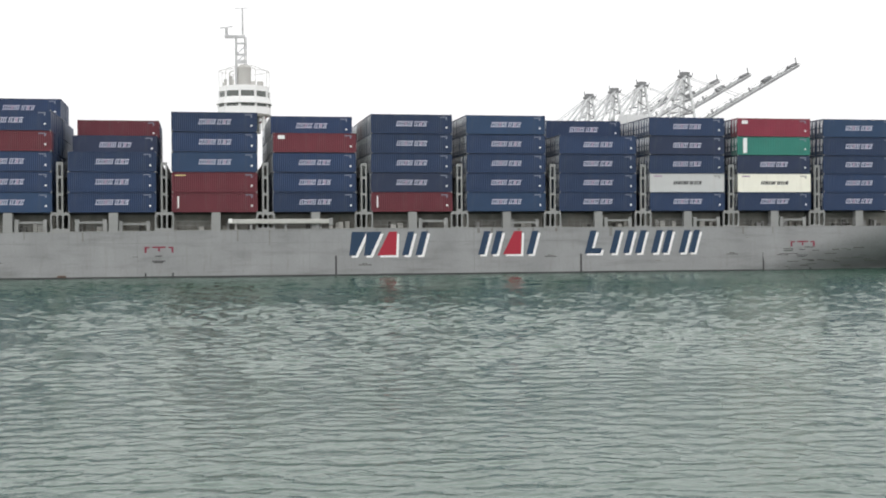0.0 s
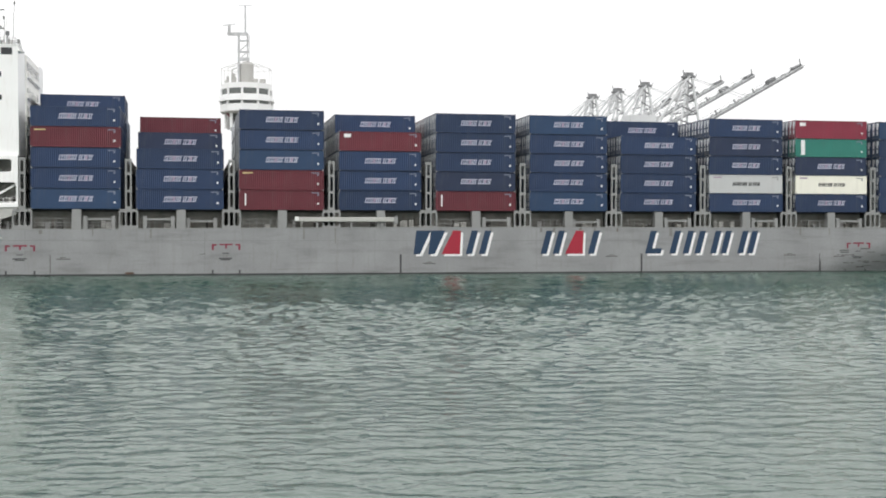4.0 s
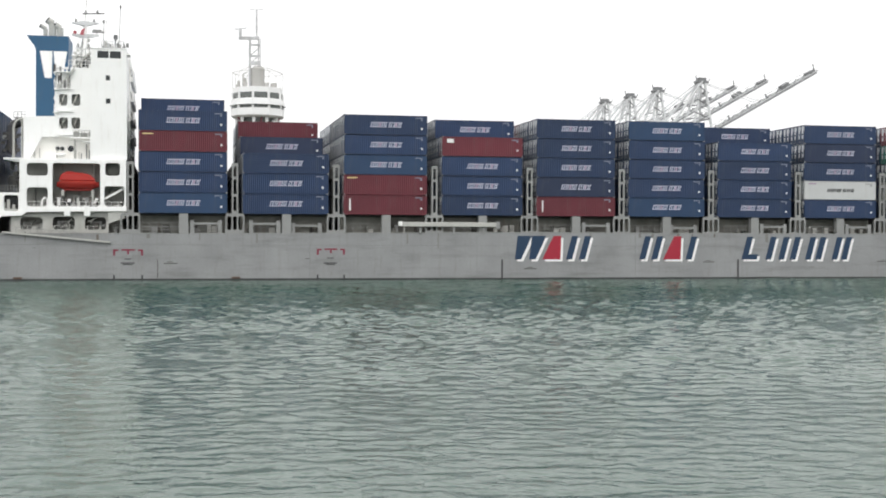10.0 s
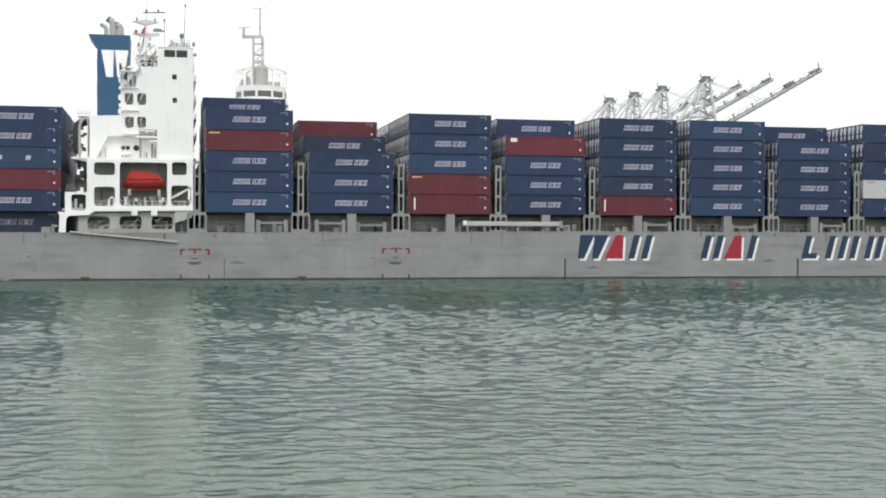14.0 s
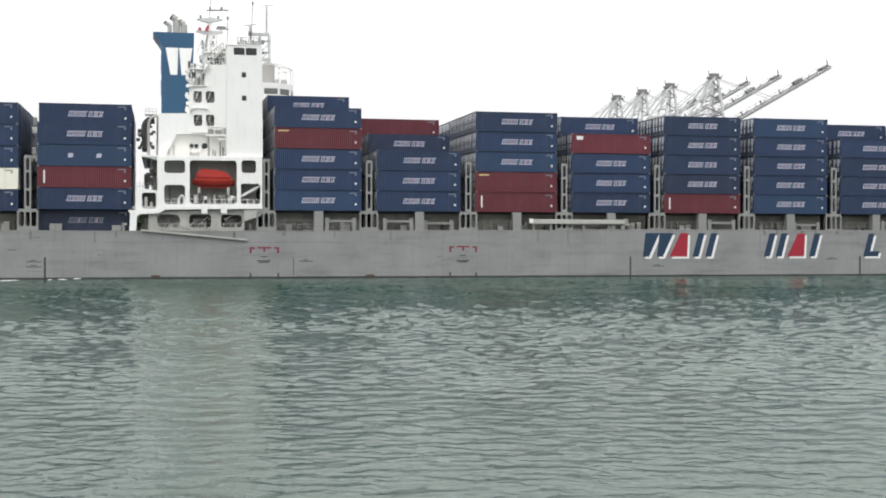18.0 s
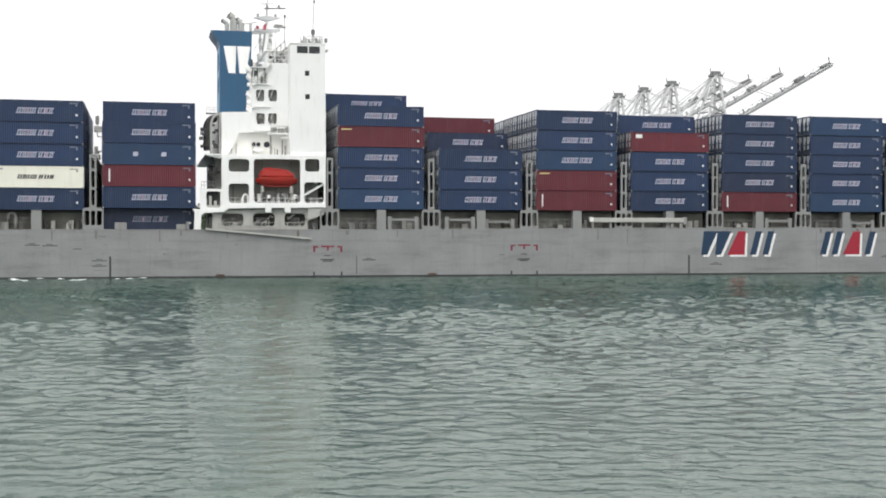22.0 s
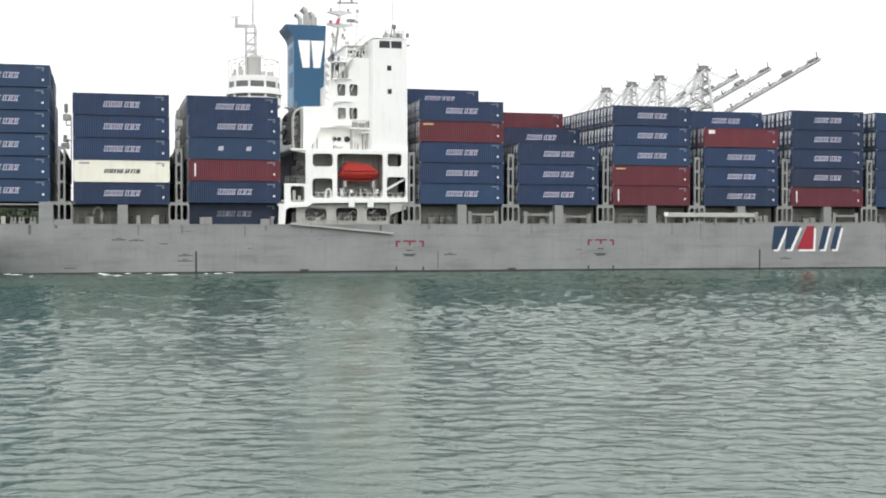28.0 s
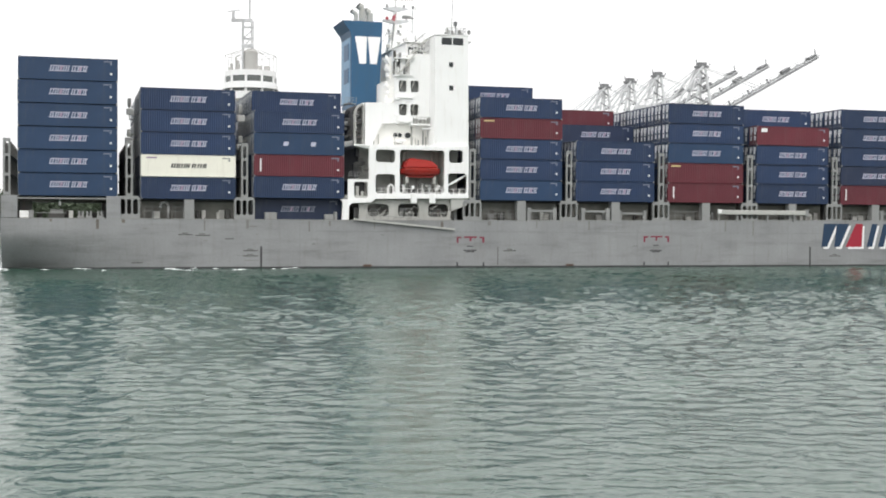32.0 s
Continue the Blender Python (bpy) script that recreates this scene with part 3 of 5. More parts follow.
for name, x0 in BAYS + AFT[:2]:
    xm = x0 + LONG / 2
    if name != "A1":
        piece("support_pillar", PILLAR, ship, (xm + 0.1, 0, STEP_Z.get(name, 0)))
    part("hatch_coaming", box(B(), x0 + (0.0 if name != "A1" else 0.3) - 0.2, 2.6 if name != "A1" else 4.3, DECK - 0.42, x0 + LONG + 0.2, BEAM - 2.6, 9.1 + STEP_Z.get(name, 0)), M_COAM, ship, "grey-green steel hatch coaming")
    part("hatch_cover", box(B(), x0 - 0.1, 2.4 if name != "A1" else 4.3, 9.1 + STEP_Z.get(name, 0), x0 + LONG + 0.1, BEAM - 2.4, BASE_Z + STEP_Z.get(name, 0) - 0.01, 0.04), M_DARK, ship, "flat steel hatch cover")
    if name in ("B9", "B10", "B4", "B3", "B2", "B6"):
        piece("rail_stand", STOOL, ship, (xm + (3.2 if name != "B9" else -3.0), 0, 0))
    if name == "B9" or name == "B5":
        piece("rail_stand", STOOL, ship, (xm + 3.0, 0.5, -0.25))
    if name == "A1":
        continue
    piece("handrail", RAILM, ship, (xm, 0, 0))
    for i in range(9):
        x = xm + random.uniform(-5, 5)
        bm = B()
        h = random.uniform(0.4, 1.1)
        box(bm, x, 1.6, DECK - 0.42, x + random.uniform(0.3, 0.9), 2.1, DECK + h, 0.03)
        part("deck_fitting", bm, random.choice((M_STEEL, M_DARK, M_SHADE, M_COAM)), ship)
for x0, x1, h in ((-62.3, -60.7, 0.95), (-54.2, -53.0, 0.75), (-52.9, -52.5, 1.1)):
    part("locker", box(B(), x0, 0.5, DECK - 0.42, x1, 1.2, DECK - 0.42 + h, 0.05), M_STEEL, ship, "grey deck locker")
# swan-neck vent
bm = B()
pts = [(-74.9, 1.0, DECK - 0.40), (-74.9, 1.0, 8.2)] + [(-75.4 + 0.5 * math.cos(radians(a)), 1.0, 8.2 + 0.5 * math.sin(radians(a))) for a in (30, 60, 90, 120, 150, 180)] + [(-75.9, 1.0, 7.9)]
for p, q in zip(pts, pts[1:]):
    tube(bm, p, q, 0.2)
part("swan_neck_vent", bm, M_STEEL, ship, "grey swan-neck vent pipe", smooth=True)
# long stowed boom beside the hatch
boom = new("stowed_boom")
boom.parent = ship
part("beam", box(B(), 4.9, -0.30, 7.72, 19.0, 0.09, 8.38, 0.05), M_SHADE, boom, "pale grey box beam")
part("head", box(B(), 4.4, -0.34, 7.8, 4.95, 0.10, 8.45, 0.06), M_WHITE, boom, "white end cap")
part("foot", box(B(), 18.9, -0.32, 7.4, 19.5, 0.10, 8.5, 0.05), M_STEEL, boom)
for x in (7.5, 12.5, 17.0):
    part("stand", box(B(), x, -0.12, DECK - 0.3, x + 0.3, 0.09, 7.73), M_STEEL, boom)


# ---- accommodation block ----
house = new("accommodation_block")
house.parent = ship
house.location, house.scale = (0, 0, 0.168), (1, 1, 0.976)
FL, FR = -48.2, -34.05
holes = [rounded(-47.26, 14.62, -44.48, 16.4, 0.45), rounded(-47.27, 10.28, -44.5, 12.97, 0.45), rounded(-43.87, 10.33, -37.5, 16.45, 0.45),
         rounded(-36.85, 14.75, -34.85, 16.55, 0.4), rounded(-36.95, 10.35, -34.25, 13.25, 0.4)]
bm = plate(B(), [(FL, 9.55), (-34.0, 9.72), (-34.0, 17.1), (FL, 16.85)], holes, 0.2, 0.55)
part("side_frame", bm, M_WHITE, house, "white plate frame with rounded openings")
bm = plate(B(), [(-51.1, 9.4), (FL, 9.4), (FL, 12.2), (-51.1, 12.2)], [rounded(-50.25, 9.6, -48.35, 11.85, 0.3)], 0.2, 0.5)
part("side_frame", bm, M_WHITE, house)
bm = plate(B(), [(-51.9, DECK - 0.40), (-51.0, DECK - 0.40), (-50.9, 8.5), (-50.5, 8.85), (-47.9, 9.0), (-47.2, 9.5), (-33.98, 9.72), (-33.98, 10.22), (-47.6, 9.98), (-48.4, 9.4), (-52.1, 9.4), (-51.8, 8.9)], [], 0.12, 0.6)
part("boat_deck_edge", bm, M_WHITE, house)
for x in (-41.9, -39.25):
    part("fender_cover", box(B(), x - 0.42, -0.06, 8.95, x + 0.42, 0.25, 10.35, 0.06), M_WHITE, house, "bright white bracket cover")
bm = plate(B(), [(-49.4, DECK - 0.40), (-36.4, DECK - 0.40), (-36.4, 9.6), (-49.4, 9.2)], [rounded(-48.2, 7.0, -45.2, 8.8, 0.6), rounded(-43.9, 7.0, -40.95, 8.85, 0.5), rounded(-39.6, 7.0, -36.75, 8.85, 0.5)], 0.9, 1.1)
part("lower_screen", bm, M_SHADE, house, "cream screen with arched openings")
part("bracket", prism(B(), [(-36.5, 7.9), (-34.2, 8.7), (-34.0, 9.7), (-36.5, 9.6)], 0.3, 0.6), M_SHADE, house)
railing(house, -48.9, -36.6, 0.3, DECK - 0.45, 1.05, 15, M_SHADE)
railing(house, -33.6, -20.2, 0.55, DECK - 0.3, 0.9, 10, M_STEEL)
# decks and inner walls of the block, their shade put into the darker paint
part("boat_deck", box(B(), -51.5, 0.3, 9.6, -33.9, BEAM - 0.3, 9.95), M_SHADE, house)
part("upper_deck", box(B(), -50.3, 0.3, 16.85, -34.05, BEAM - 0.3, 17.1), M_WHITE, house)
part("inner_wall", box(B(), -48.9, 3.8, DECK - 0.42, -34.6, BEAM - 3.8, 16.9), M_SHADE, house, "cream inner wall with shade put into its paint")
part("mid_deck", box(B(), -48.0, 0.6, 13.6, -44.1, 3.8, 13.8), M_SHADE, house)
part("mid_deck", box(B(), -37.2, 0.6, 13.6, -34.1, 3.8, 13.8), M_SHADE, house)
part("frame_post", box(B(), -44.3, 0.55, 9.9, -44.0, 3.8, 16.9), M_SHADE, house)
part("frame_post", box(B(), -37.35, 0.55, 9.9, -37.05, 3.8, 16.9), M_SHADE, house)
# diagonal ladder in the forward opening
bm = B()
beam(bm, (-37.2, 0.9, 11.3), (-34.1, 0.9, 13.1), 0.22, 0.3)
part("ladder", bm, M_WHITE, house, "white inclined ladder")
railing(house, -47.2, -34.3, 0.8, 9.95, 1.05, 16)
rg = random.Random(3)
for k in range(22):
    x = rg.uniform(-46.9, -34.6)
    h = rg.uniform(0.4, 1.7)
    part("deck_gear", box(B(), x - rg.uniform(0.1, 0.3), 1.2, 9.95, x + rg.uniform(0.1, 0.3), 1.7, 9.95 + h, 0.03), rg.choice((M_DARK, M_STEEL, M_SHADE, M_WHITE)), house)
for k in range(14):
    x = rg.uniform(-49.0, -34.6)
    h = rg.uniform(0.6, 1.7)
    part("deck_gear", box(B(), x - rg.uniform(0.1, 0.4), 1.4, DECK - 0.42, x + rg.uniform(0.1, 0.4), 2.1, DECK - 0.4 + h, 0.03), rg.choice((M_DARK, M_STEEL, M_SHADE)), house)
for k in range(16):
    x, z = rg.uniform(-46.8, -34.8), rg.uniform(10.3, 15.8)
    part("pipe", tube(B(), (x, 3.7, 9.95), (x, 3.7, z), 0.07, n=6), rg.choice((M_SHADE, M_STEEL)), house)
for k in range(8):
    x = rg.uniform(-48.4, -39.4)
    part("pipe", tube(B(), (x, 4.2, 17.2), (x, 4.2, 17.2 + rg.uniform(1.0, 3.2)), 0.06, n=6), M_SHADE, house)
for x0 in (-49.8, -43.4, -39.0):
    bm = B()
    box(bm, x0, 2.2, DECK - 0.42, x0 + 1.6, 3.0, 8.3, 0.05)
    tube(bm, (x0 + 0.8, 2.1, 7.7), (x0 + 0.8, 3.1, 7.7), 0.6, n=14)
    part("mooring_winch", bm, M_STEEL, house)
for p, q in (((-48.0, 7.0), (-45.6, 8.7)), ((-46.4, 7.0), (-45.4, 8.0)), ((-42.8, 7.0), (-41.4, 8.6)), ((-39.2, 8.4), (-37.4, 7.2))):
    part("brace", beam(B(), (p[0], 1.6, p[1]), (q[0], 1.6, q[1]), 0.13), M_SHADE, house)

rh = random.Random(17)
for k in range(26):
    x = rh.uniform(-43.6, -37.7)
    h = rh.uniform(0.5, 1.9)
    w = rh.uniform(0.07, 0.2)
    part("davit_gear", box(B(), x - w, 0.9, 9.95, x + w, 1.2, 9.95 + h, 0.03), rh.choice((M_DARK, M_STEEL, M_SHADE, M_DARK, M_MARKK)), house)
for k in range(10):
    x, z = rh.uniform(-43.4, -37.9), rh.uniform(10.6, 11.6)
    part("cross_bar", beam(B(), (x, 1.1, z), (x + rh.uniform(0.4, 1.0), 1.1, z + rh.uniform(-0.3, 0.3)), 0.1), rh.choice((M_WHITE, M_STEEL, M_DARK)), house)
bm = B()
for p, q in zip(((-45.3, 9.95), (-45.3, 11.2), (-44.9, 11.6), (-44.6, 11.2)), ((-45.3, 11.2), (-44.9, 11.6), (-44.6, 11.2), (-44.6, 10.2))):
    tube(bm, (p[0], 0.95, p[1]), (q[0], 0.95, q[1]), 0.13, n=8)
part("swan_neck_vent", bm, M_WHITE, house)
# dark panels added behind two openings, to paint the shade inside
for x0, x1 in ((-44.1, -40.8), (-39.8, -36.6)):
    part("shaded_bulkhead", box(B(), x0, 2.3, DECK - 0.42, x1, 2.45, 9.5), M_DARK, house, "dark panel that stands for shade behind the openings")
for k in range(20):
    x, z = rh.uniform(-48.6, -36.6), rh.uniform(DECK - 0.3, 8.4)
    part("pipe", beam(B(), (x, 1.25, z), (x + rh.uniform(-0.9, 0.9), 1.25, z + rh.uniform(0.2, 0.9)), 0.09), rh.choice((M_STEEL, M_SHADE, M_DARK, M_STEEL)), house)
for x, r in ((-47.3, 0.55), (-42.3, 0.5), (-38.4, 0.5)):
    part("winch_drum", tube(B(), (x, 1.3, 7.55), (x, 1.9, 7.55), r, n=16), M_STEEL, house)
    part("winch_flange", tube(B(), (x, 1.24, 7.55), (x, 1.3, 7.55), r * 1.2, n=16), M_DARK, house)
# landing at the after foot of the funnel
part("landing", box(B(), -49.9, 8.0, 23.4, -48.3, 9.5, 23.5), M_STEEL, house)
railing(house, -49.9, -48.3, 8.05, 23.5, 0.8, 4, M_STEEL)
# casing aft of the tower, with its sloped side
bm = B()
prism(bm, [(-48.25, 17.1), (-38.35, 17.1), (-38.35, 23.2), (-48.25, 23.2)], 4.3, BEAM - 4.3)
part("engine_casing", bm, M_CREAM, house, "cream casing wall behind the sloped plate")
bm = B()
prism(bm, [(-48.05, 17.1), (-47.05, 17.35), (-45.60, 20.3), (-43.55, 20.4), (-43.55, 23.35), (-48.05, 23.2)], 3.4, 4.4)
part("casing_plate", bm, M_WHITE, house)
bm = plate(B(), [(-43.85, 20.4), (-38.35, 20.4), (-38.35, 30.4), (-41.75, 30.35), (-41.75, 27.3), (-43.85, 27.1)],
           [rounded(-43.30, 24.86, -42.15, 26.52, 0.3), rounded(-41.60, 24.88, -40.40, 26.55, 0.3), rounded(-43.25, 21.56, -42.08, 23.15, 0.3), rounded(-41.60, 21.58, -40.43, 23.18, 0.3)], 3.3, 3.6)
part("stair_wall", bm, M_WHITE, house, "white wall with rounded openings")
part("stair_core", box(B(), -43.75, 4.4, 17.2, -38.35, BEAM - 4.4, 27.1), M_CREAM, house)
part("stair_core", box(B(), -41.7, 4.4, 27.1, -38.35, BEAM - 4.4, 30.3), M_CREAM, house)
for x, h in ((-43.6, 3.2), (-42.9, 2.4), (-42.3, 3.3), (-43.2, 1.4)):
    part("vent_pipe", tube(B(), (x, 4.0, 27.1), (x, 4.0, 27.1 + h), 0.13, n=8), M_WHITE, house)
part("vent_head", box(B(), -43.9, 3.7, 30.2, -42.0, 4.3, 30.45, 0.05), M_WHITE, house)
railing(house, -43.8, -41.9, 3.4, 27.1, 1.0, 6)
for z in (20.6, 24.0, 27.2):
    part("landing", box(B(), -43.88, 3.0, z, -41.35, 4.4, z + 0.15), M_WHITE, house)
for z, w in ((27.2, 0.05), (23.9, 0.05), (20.5, 0.25)):
    part("balcony", box(B(), -43.85 - w, 2.7, z - 0.16, -43.4, 4.4, z, 0.05), M_WHITE, house)
    railing(house, -43.85 - w, -43.4, 2.75, z, 1.0, 4)
part("balcony", box(B(), -41.75, 2.6, 20.1, -38.55, 3.3, 20.35, 0.04), M_WHITE, house)
railing(house, -41.3, -38.65, 2.65, 20.35, 0.95, 8, M_STEEL)
part("balcony", box(B(), -40.0, 2.4, 19.55, -38.6, 3.3, 19.75, 0.04), M_WHITE, house)
for x, w, h in ((-40.9, 0.7, 0.8), (-39.9, 0.9, 0.65), (-39.0, 0.5, 0.9)):
    part("raft_canister", box(B(), x - w / 2, 2.8, 20.35, x + w / 2, 3.25, 20.35 + h, 0.1), M_SHADE, house)
for x, z0, z1 in ((-39.6, 17.2, 19.4), (-39.2, 17.2, 18.6), (-40.3, 17.2, 18.1)):
    part("pipe", tube(B(), (x, 3.9, z0), (x, 3.9, z1), 0.08, n=6), M_STEEL, house)
part("lamp_housing", box(B(), -44.25, 6.9, 24.9, -43.7, 7.4, 25.4, 0.08), M_WHITE, house)
part("lamp_housing", box(B(), -44.25, 6.9, 27.4, -43.7, 7.4, 27.9, 0.08), M_WHITE, house)
part("stair_flight", beam(B(), (-43.4, 3.0, 27.3), (-41.2, 3.0, 30.2), 0.5, 0.12), M_SHADE, house)
bm = B()
box(bm, -43.75, 2.9, 17.75, -42.45, 4.3, 18.05, 0.05)
box(bm, -43.45, 3.2, 17.55, -42.75, 4.3, 17.8, 0.05)
part("vent_hood", bm, M_WHITE, house)
for x, r in ((-43.55, 0.3), (-42.9, 0.3), (-41.75, 0.42)):
    part("porthole", tube(B(), (x, 4.15, 18.75), (x, 4.45, 18.75), r, n=16), M_GLASS, house)

# bridge-wing tower
bm = B()
prism(bm, [(-38.87, 17.1), (-33.92, 17.1), (-34.02, 32.83), (-38.82, 32.68)], 0.6, 8.5)
part("wing_tower", bm, M_WHITE, house, "tall white flat-sided bridge-wing tower")
for x, z in ((-36.25, 28.85), (-36.20, 25.55)):
    part("porthole", box(B(), x - 0.57, 0.56, z - 0.53, x + 0.03, 0.65, z + 0.17, 0.02), M_GLASS, house, "small square window")
for x0, x1 in ((-37.65, -36.15), (-36.00, -34.50)):
    part("wing_window", box(B(), x0 - 0.27, 0.56, 31.48, x1 - 0.27, 0.66, 32.48, 0.03), M_GLASS, house, "dark bridge-wing window")
part("wing_roof", box(B(), -38.87, 0.52, 32.78, -33.97, 8.6, 32.95, 0.04), M_WHITE, house)
railing(house, -37.4, -34.4, 0.7, 32.95, 1.0, 9, bars=3, w=0.05, material=M_STEEL)
railing(house, 0.7, 8.4, -34.4, 32.95, 1.0, 7, along='y', material=M_STEEL)
bm = B()
beam(bm, (-38.6, 2.6, 32.9), (-38.6, 2.6, 33.7), 0.06)
part("roof_rail", bm, M_WHITE, house)
bm = B()
tube(bm, (-35.55, 1.9, 32.9), (-35.55, 1.9, 34.5), 0.1)
tube(bm, (-35.55, 1.9, 34.4), (-35.55, 1.9, 35.0), 0.28, n=12)
part("searchlight", bm, M_CRANED, house, "dark searchlight on a post")
part("whip_aerial", tube(B(), (-35.25, 5, 32.9), (-35.0, 5, 40.0), 0.055, 0.04), M_STEEL, house)
part("whip_aerial", tube(B(), (-37.05, 6, 32.9), (-37.05, 6, 38.0), 0.04, 0.015), M_CRANE, house)
part("aerial_head", box(B(), -35.11, 4.9, 39.4, -34.89, 5.1, 39.8, 0.03), M_DARK, house)
# bridge behind, seen above the stair wall
bm = B()
box(bm, -41.6, 6.0, 29.6, -35.55, BEAM - 6, 32.35, 0.06)
part("bridge", bm, M_WHITE, house)
for i in range(3):
    x = -41.3 + i * 0.85
    part("bridge_window", box(B(), x, 5.95, 30.85, x + 0.68, 6.05, 31.75, 0.02), M_GLASS, house)
part("bridge_eave", box(B(), -41.85, 5.7, 32.35, -35.5, BEAM - 5.7, 32.5, 0.03), M_WHITE, house)
part("wheelhouse_door", box(B(), -39.8, 5.94, 30.4, -39.1, 6.05, 32.1, 0.03), M_STEEL, house)
part("front_house", box(B(), -38.2, 8.5, 17.1, -33.75, BEAM - 8.5, 32.6, 0.05), M_CREAM, house, "white front of the accommodation with rows of small windows")
for z in (18.6, 21.4, 24.2, 27.0):
    for k in range(6):
        part("cabin_window", box(B(), -33.80, 9.3 + k * 2.5, z, -33.70, 9.9 + k * 2.5, z + 0.8, 0.02), M_GLASS, house)
for k in range(9):
    part("bridge_window", box(B(), -33.80, 8.9 + k * 1.65, 30.4, -33.69, 10.2 + k * 1.65, 31.6, 0.02), M_GLASS, house)
for z in (20.6, 23.4, 26.2, 29.2):
    part("front_ledge", box(B(), -33.75, 8.6, z, -33.35, BEAM - 8.6, z + 0.12), M_WHITE, house)
    railing(house, 8.7, BEAM - 8.7, -33.4, z + 0.12, 1.0, 9, along="y")
rq = random.Random(14)
for k in range(12):
    y, z = rq.uniform(8.8, 22), rq.choice((20.72, 23.52, 26.32, 29.32, 17.1))
    part("deck_gear", box(B(), -33.7, y, z, -33.7 + rq.uniform(0.15, 0.3), y + rq.uniform(0.3, 0.9), z + rq.uniform(0.4, 1.3), 0.03), rq.choice((M_CREAM, M_WHITE, M_CREAM)), house)
part("far_wing_tower", box(B(), -38.55, BEAM - 8.5, 17.1, -33.75, BEAM - 2.7, 33.0), M_WHITE, house)
# outside stair that climbs from the stair wall to the bridge wing
for y in (3.5, 4.6):
    part("stair_string", beam(B(), (-41.4, y, 30.4), (-39.0, y, 32.7), 0.1, 0.22), M_SHADE, house)
    part("stair_rail", beam(B(), (-41.6, y, 31.4), (-39.2, y, 33.7), 0.06), M_STEEL, house)
    for k in range(5):
        part("rail_post", beam(B(), (-41.5 + k * 0.58, y, 30.4 + k * 0.55), (-41.5 + k * 0.58, y, 31.4 + k * 0.55), 0.05), M_STEEL, house)
for k in range(8):
    x, z = -41.3 + k * 0.3, 30.45 + k * 0.29
    part("tread", box(B(), x, 3.5, z, x + 0.26, 4.6, z + 0.04), M_DARK, house)
rb = random.Random(9)
for k in range(20):
    x, y = rb.uniform(-41.5, -39.0), rb.uniform(4.8, 5.6)
    h = rb.uniform(0.3, 1.0)
    part("bridge_gear", box(B(), x - rb.uniform(0.05, 0.22), y, 30.3, x + rb.uniform(0.05, 0.22), y + 0.3, 30.3 + h, 0.03), rb.choice((M_WHITE, M_STEEL, M_SHADE, M_DARK, M_CREAM)), house)
for k in range(12):
    x, y = rb.uniform(-41.4, -38.9), rb.uniform(6.5, 12)
    h = rb.uniform(0.4, 1.5)
    part("bridge_gear", box(B(), x - rb.uniform(0.05, 0.25), y, 32.5, x + rb.uniform(0.05, 0.25), y + 0.3, 32.5 + h, 0.03), rb.choice((M_WHITE, M_STEEL, M_SHADE, M_WHITE)), house)
railing(house, -42.0, -38.8, 3.4, 30.35, 1.05, 8)
railing(house, -41.6, -36.0, 6.1, 32.5, 1.0, 10)
for k in range(5):
    x = -41.3 + k * 0.7
    part("aerial", tube(B(), (x, 8.5 + k, 32.5), (x + 0.1, 8.5 + k, 34.0 + (k * 37 % 5) * 0.5), 0.05, 0.03, n=6), M_STEEL, house)
# open landing between the stair wall and the funnel
# grey paint puts the recess's shade into its back wall
part("landing_wall", box(B(), -43.9, 4.35, 27.15, -41.8, 4.5, 29.3), M_STEEL, house, "grey wall of the open landing, its shade put into the paint")
for x, w, m in ((-43.75, 0.28, M_DARK), (-43.15, 0.2, M_MARKK), (-42.75, 0.5, M_WHITE), (-42.2, 0.24, M_SHADE)):
    part("landing_post", box(B(), x, 3.9, 27.15, x + w, 4.3, 29.7, 0.03), m, house)
part("landing_roof", box(B(), -44.0, 3.2, 29.6, -41.8, 4.6, 29.75, 0.03), M_WHITE, house)
for x, z, h in ((-43.7, 27.3, 0.9), (-43.4, 27.3, 0.6), (-42.5, 27.3, 1.2), (-43.9, 29.75, 1.0), (-43.1, 29.75, 0.7)):
    part("deck_gear", box(B(), x - 0.16, 3.3, z, x + 0.16, 3.6, z + h, 0.03), rb.choice((M_STEEL, M_DARK, M_SHADE)), house)
# brackets that stand out over the funnel's forward edge
for z, w in ((29.9, 0.55), (28.7, 0.5), (26.15, 0.55), (24.1, 0.55), (21.6, 0.45)):
    part("bracket", prism(B(), [(-43.8 - w, z), (-43.8 - w, z + 0.22), (-43.75, z + 0.22), (-43.75, z - 0.55)], 6.8, 8.4), M_WHITE, house)
    part("lamp_housing", box(B(), -43.75 - w, 7.2, z + 0.22, -43.4 - w, 7.6, z + 0.6, 0.05), M_CREAM, house)
part("bracket_wall", box(B(), -43.78, 6.6, 20.4, -43.6, 8.6, 30.2), M_CREAM, house)
# gear that shows in the rounded openings, on grey panels that paint shade
for x0, z0 in ((-43.30, 24.86), (-41.60, 24.88), (-43.25, 21.56), (-41.60, 21.58)):
    part("stair_back", box(B(), x0 - 0.1, 4.30, z0 - 0.1, x0 + 1.3, 4.39, z0 + 1.8), M_STEEL, house)
    part("stair_string", beam(B(), (x0 + 0.05, 4.0, z0), (x0 + 0.75, 4.0, z0 + 1.7), 0.1, 0.2), M_CREAM, house)
    part("rail_post", beam(B(), (x0 + 0.3, 3.9, z0), (x0 + 0.3, 3.9, z0 + 1.0), 0.1), M_DARK, house)
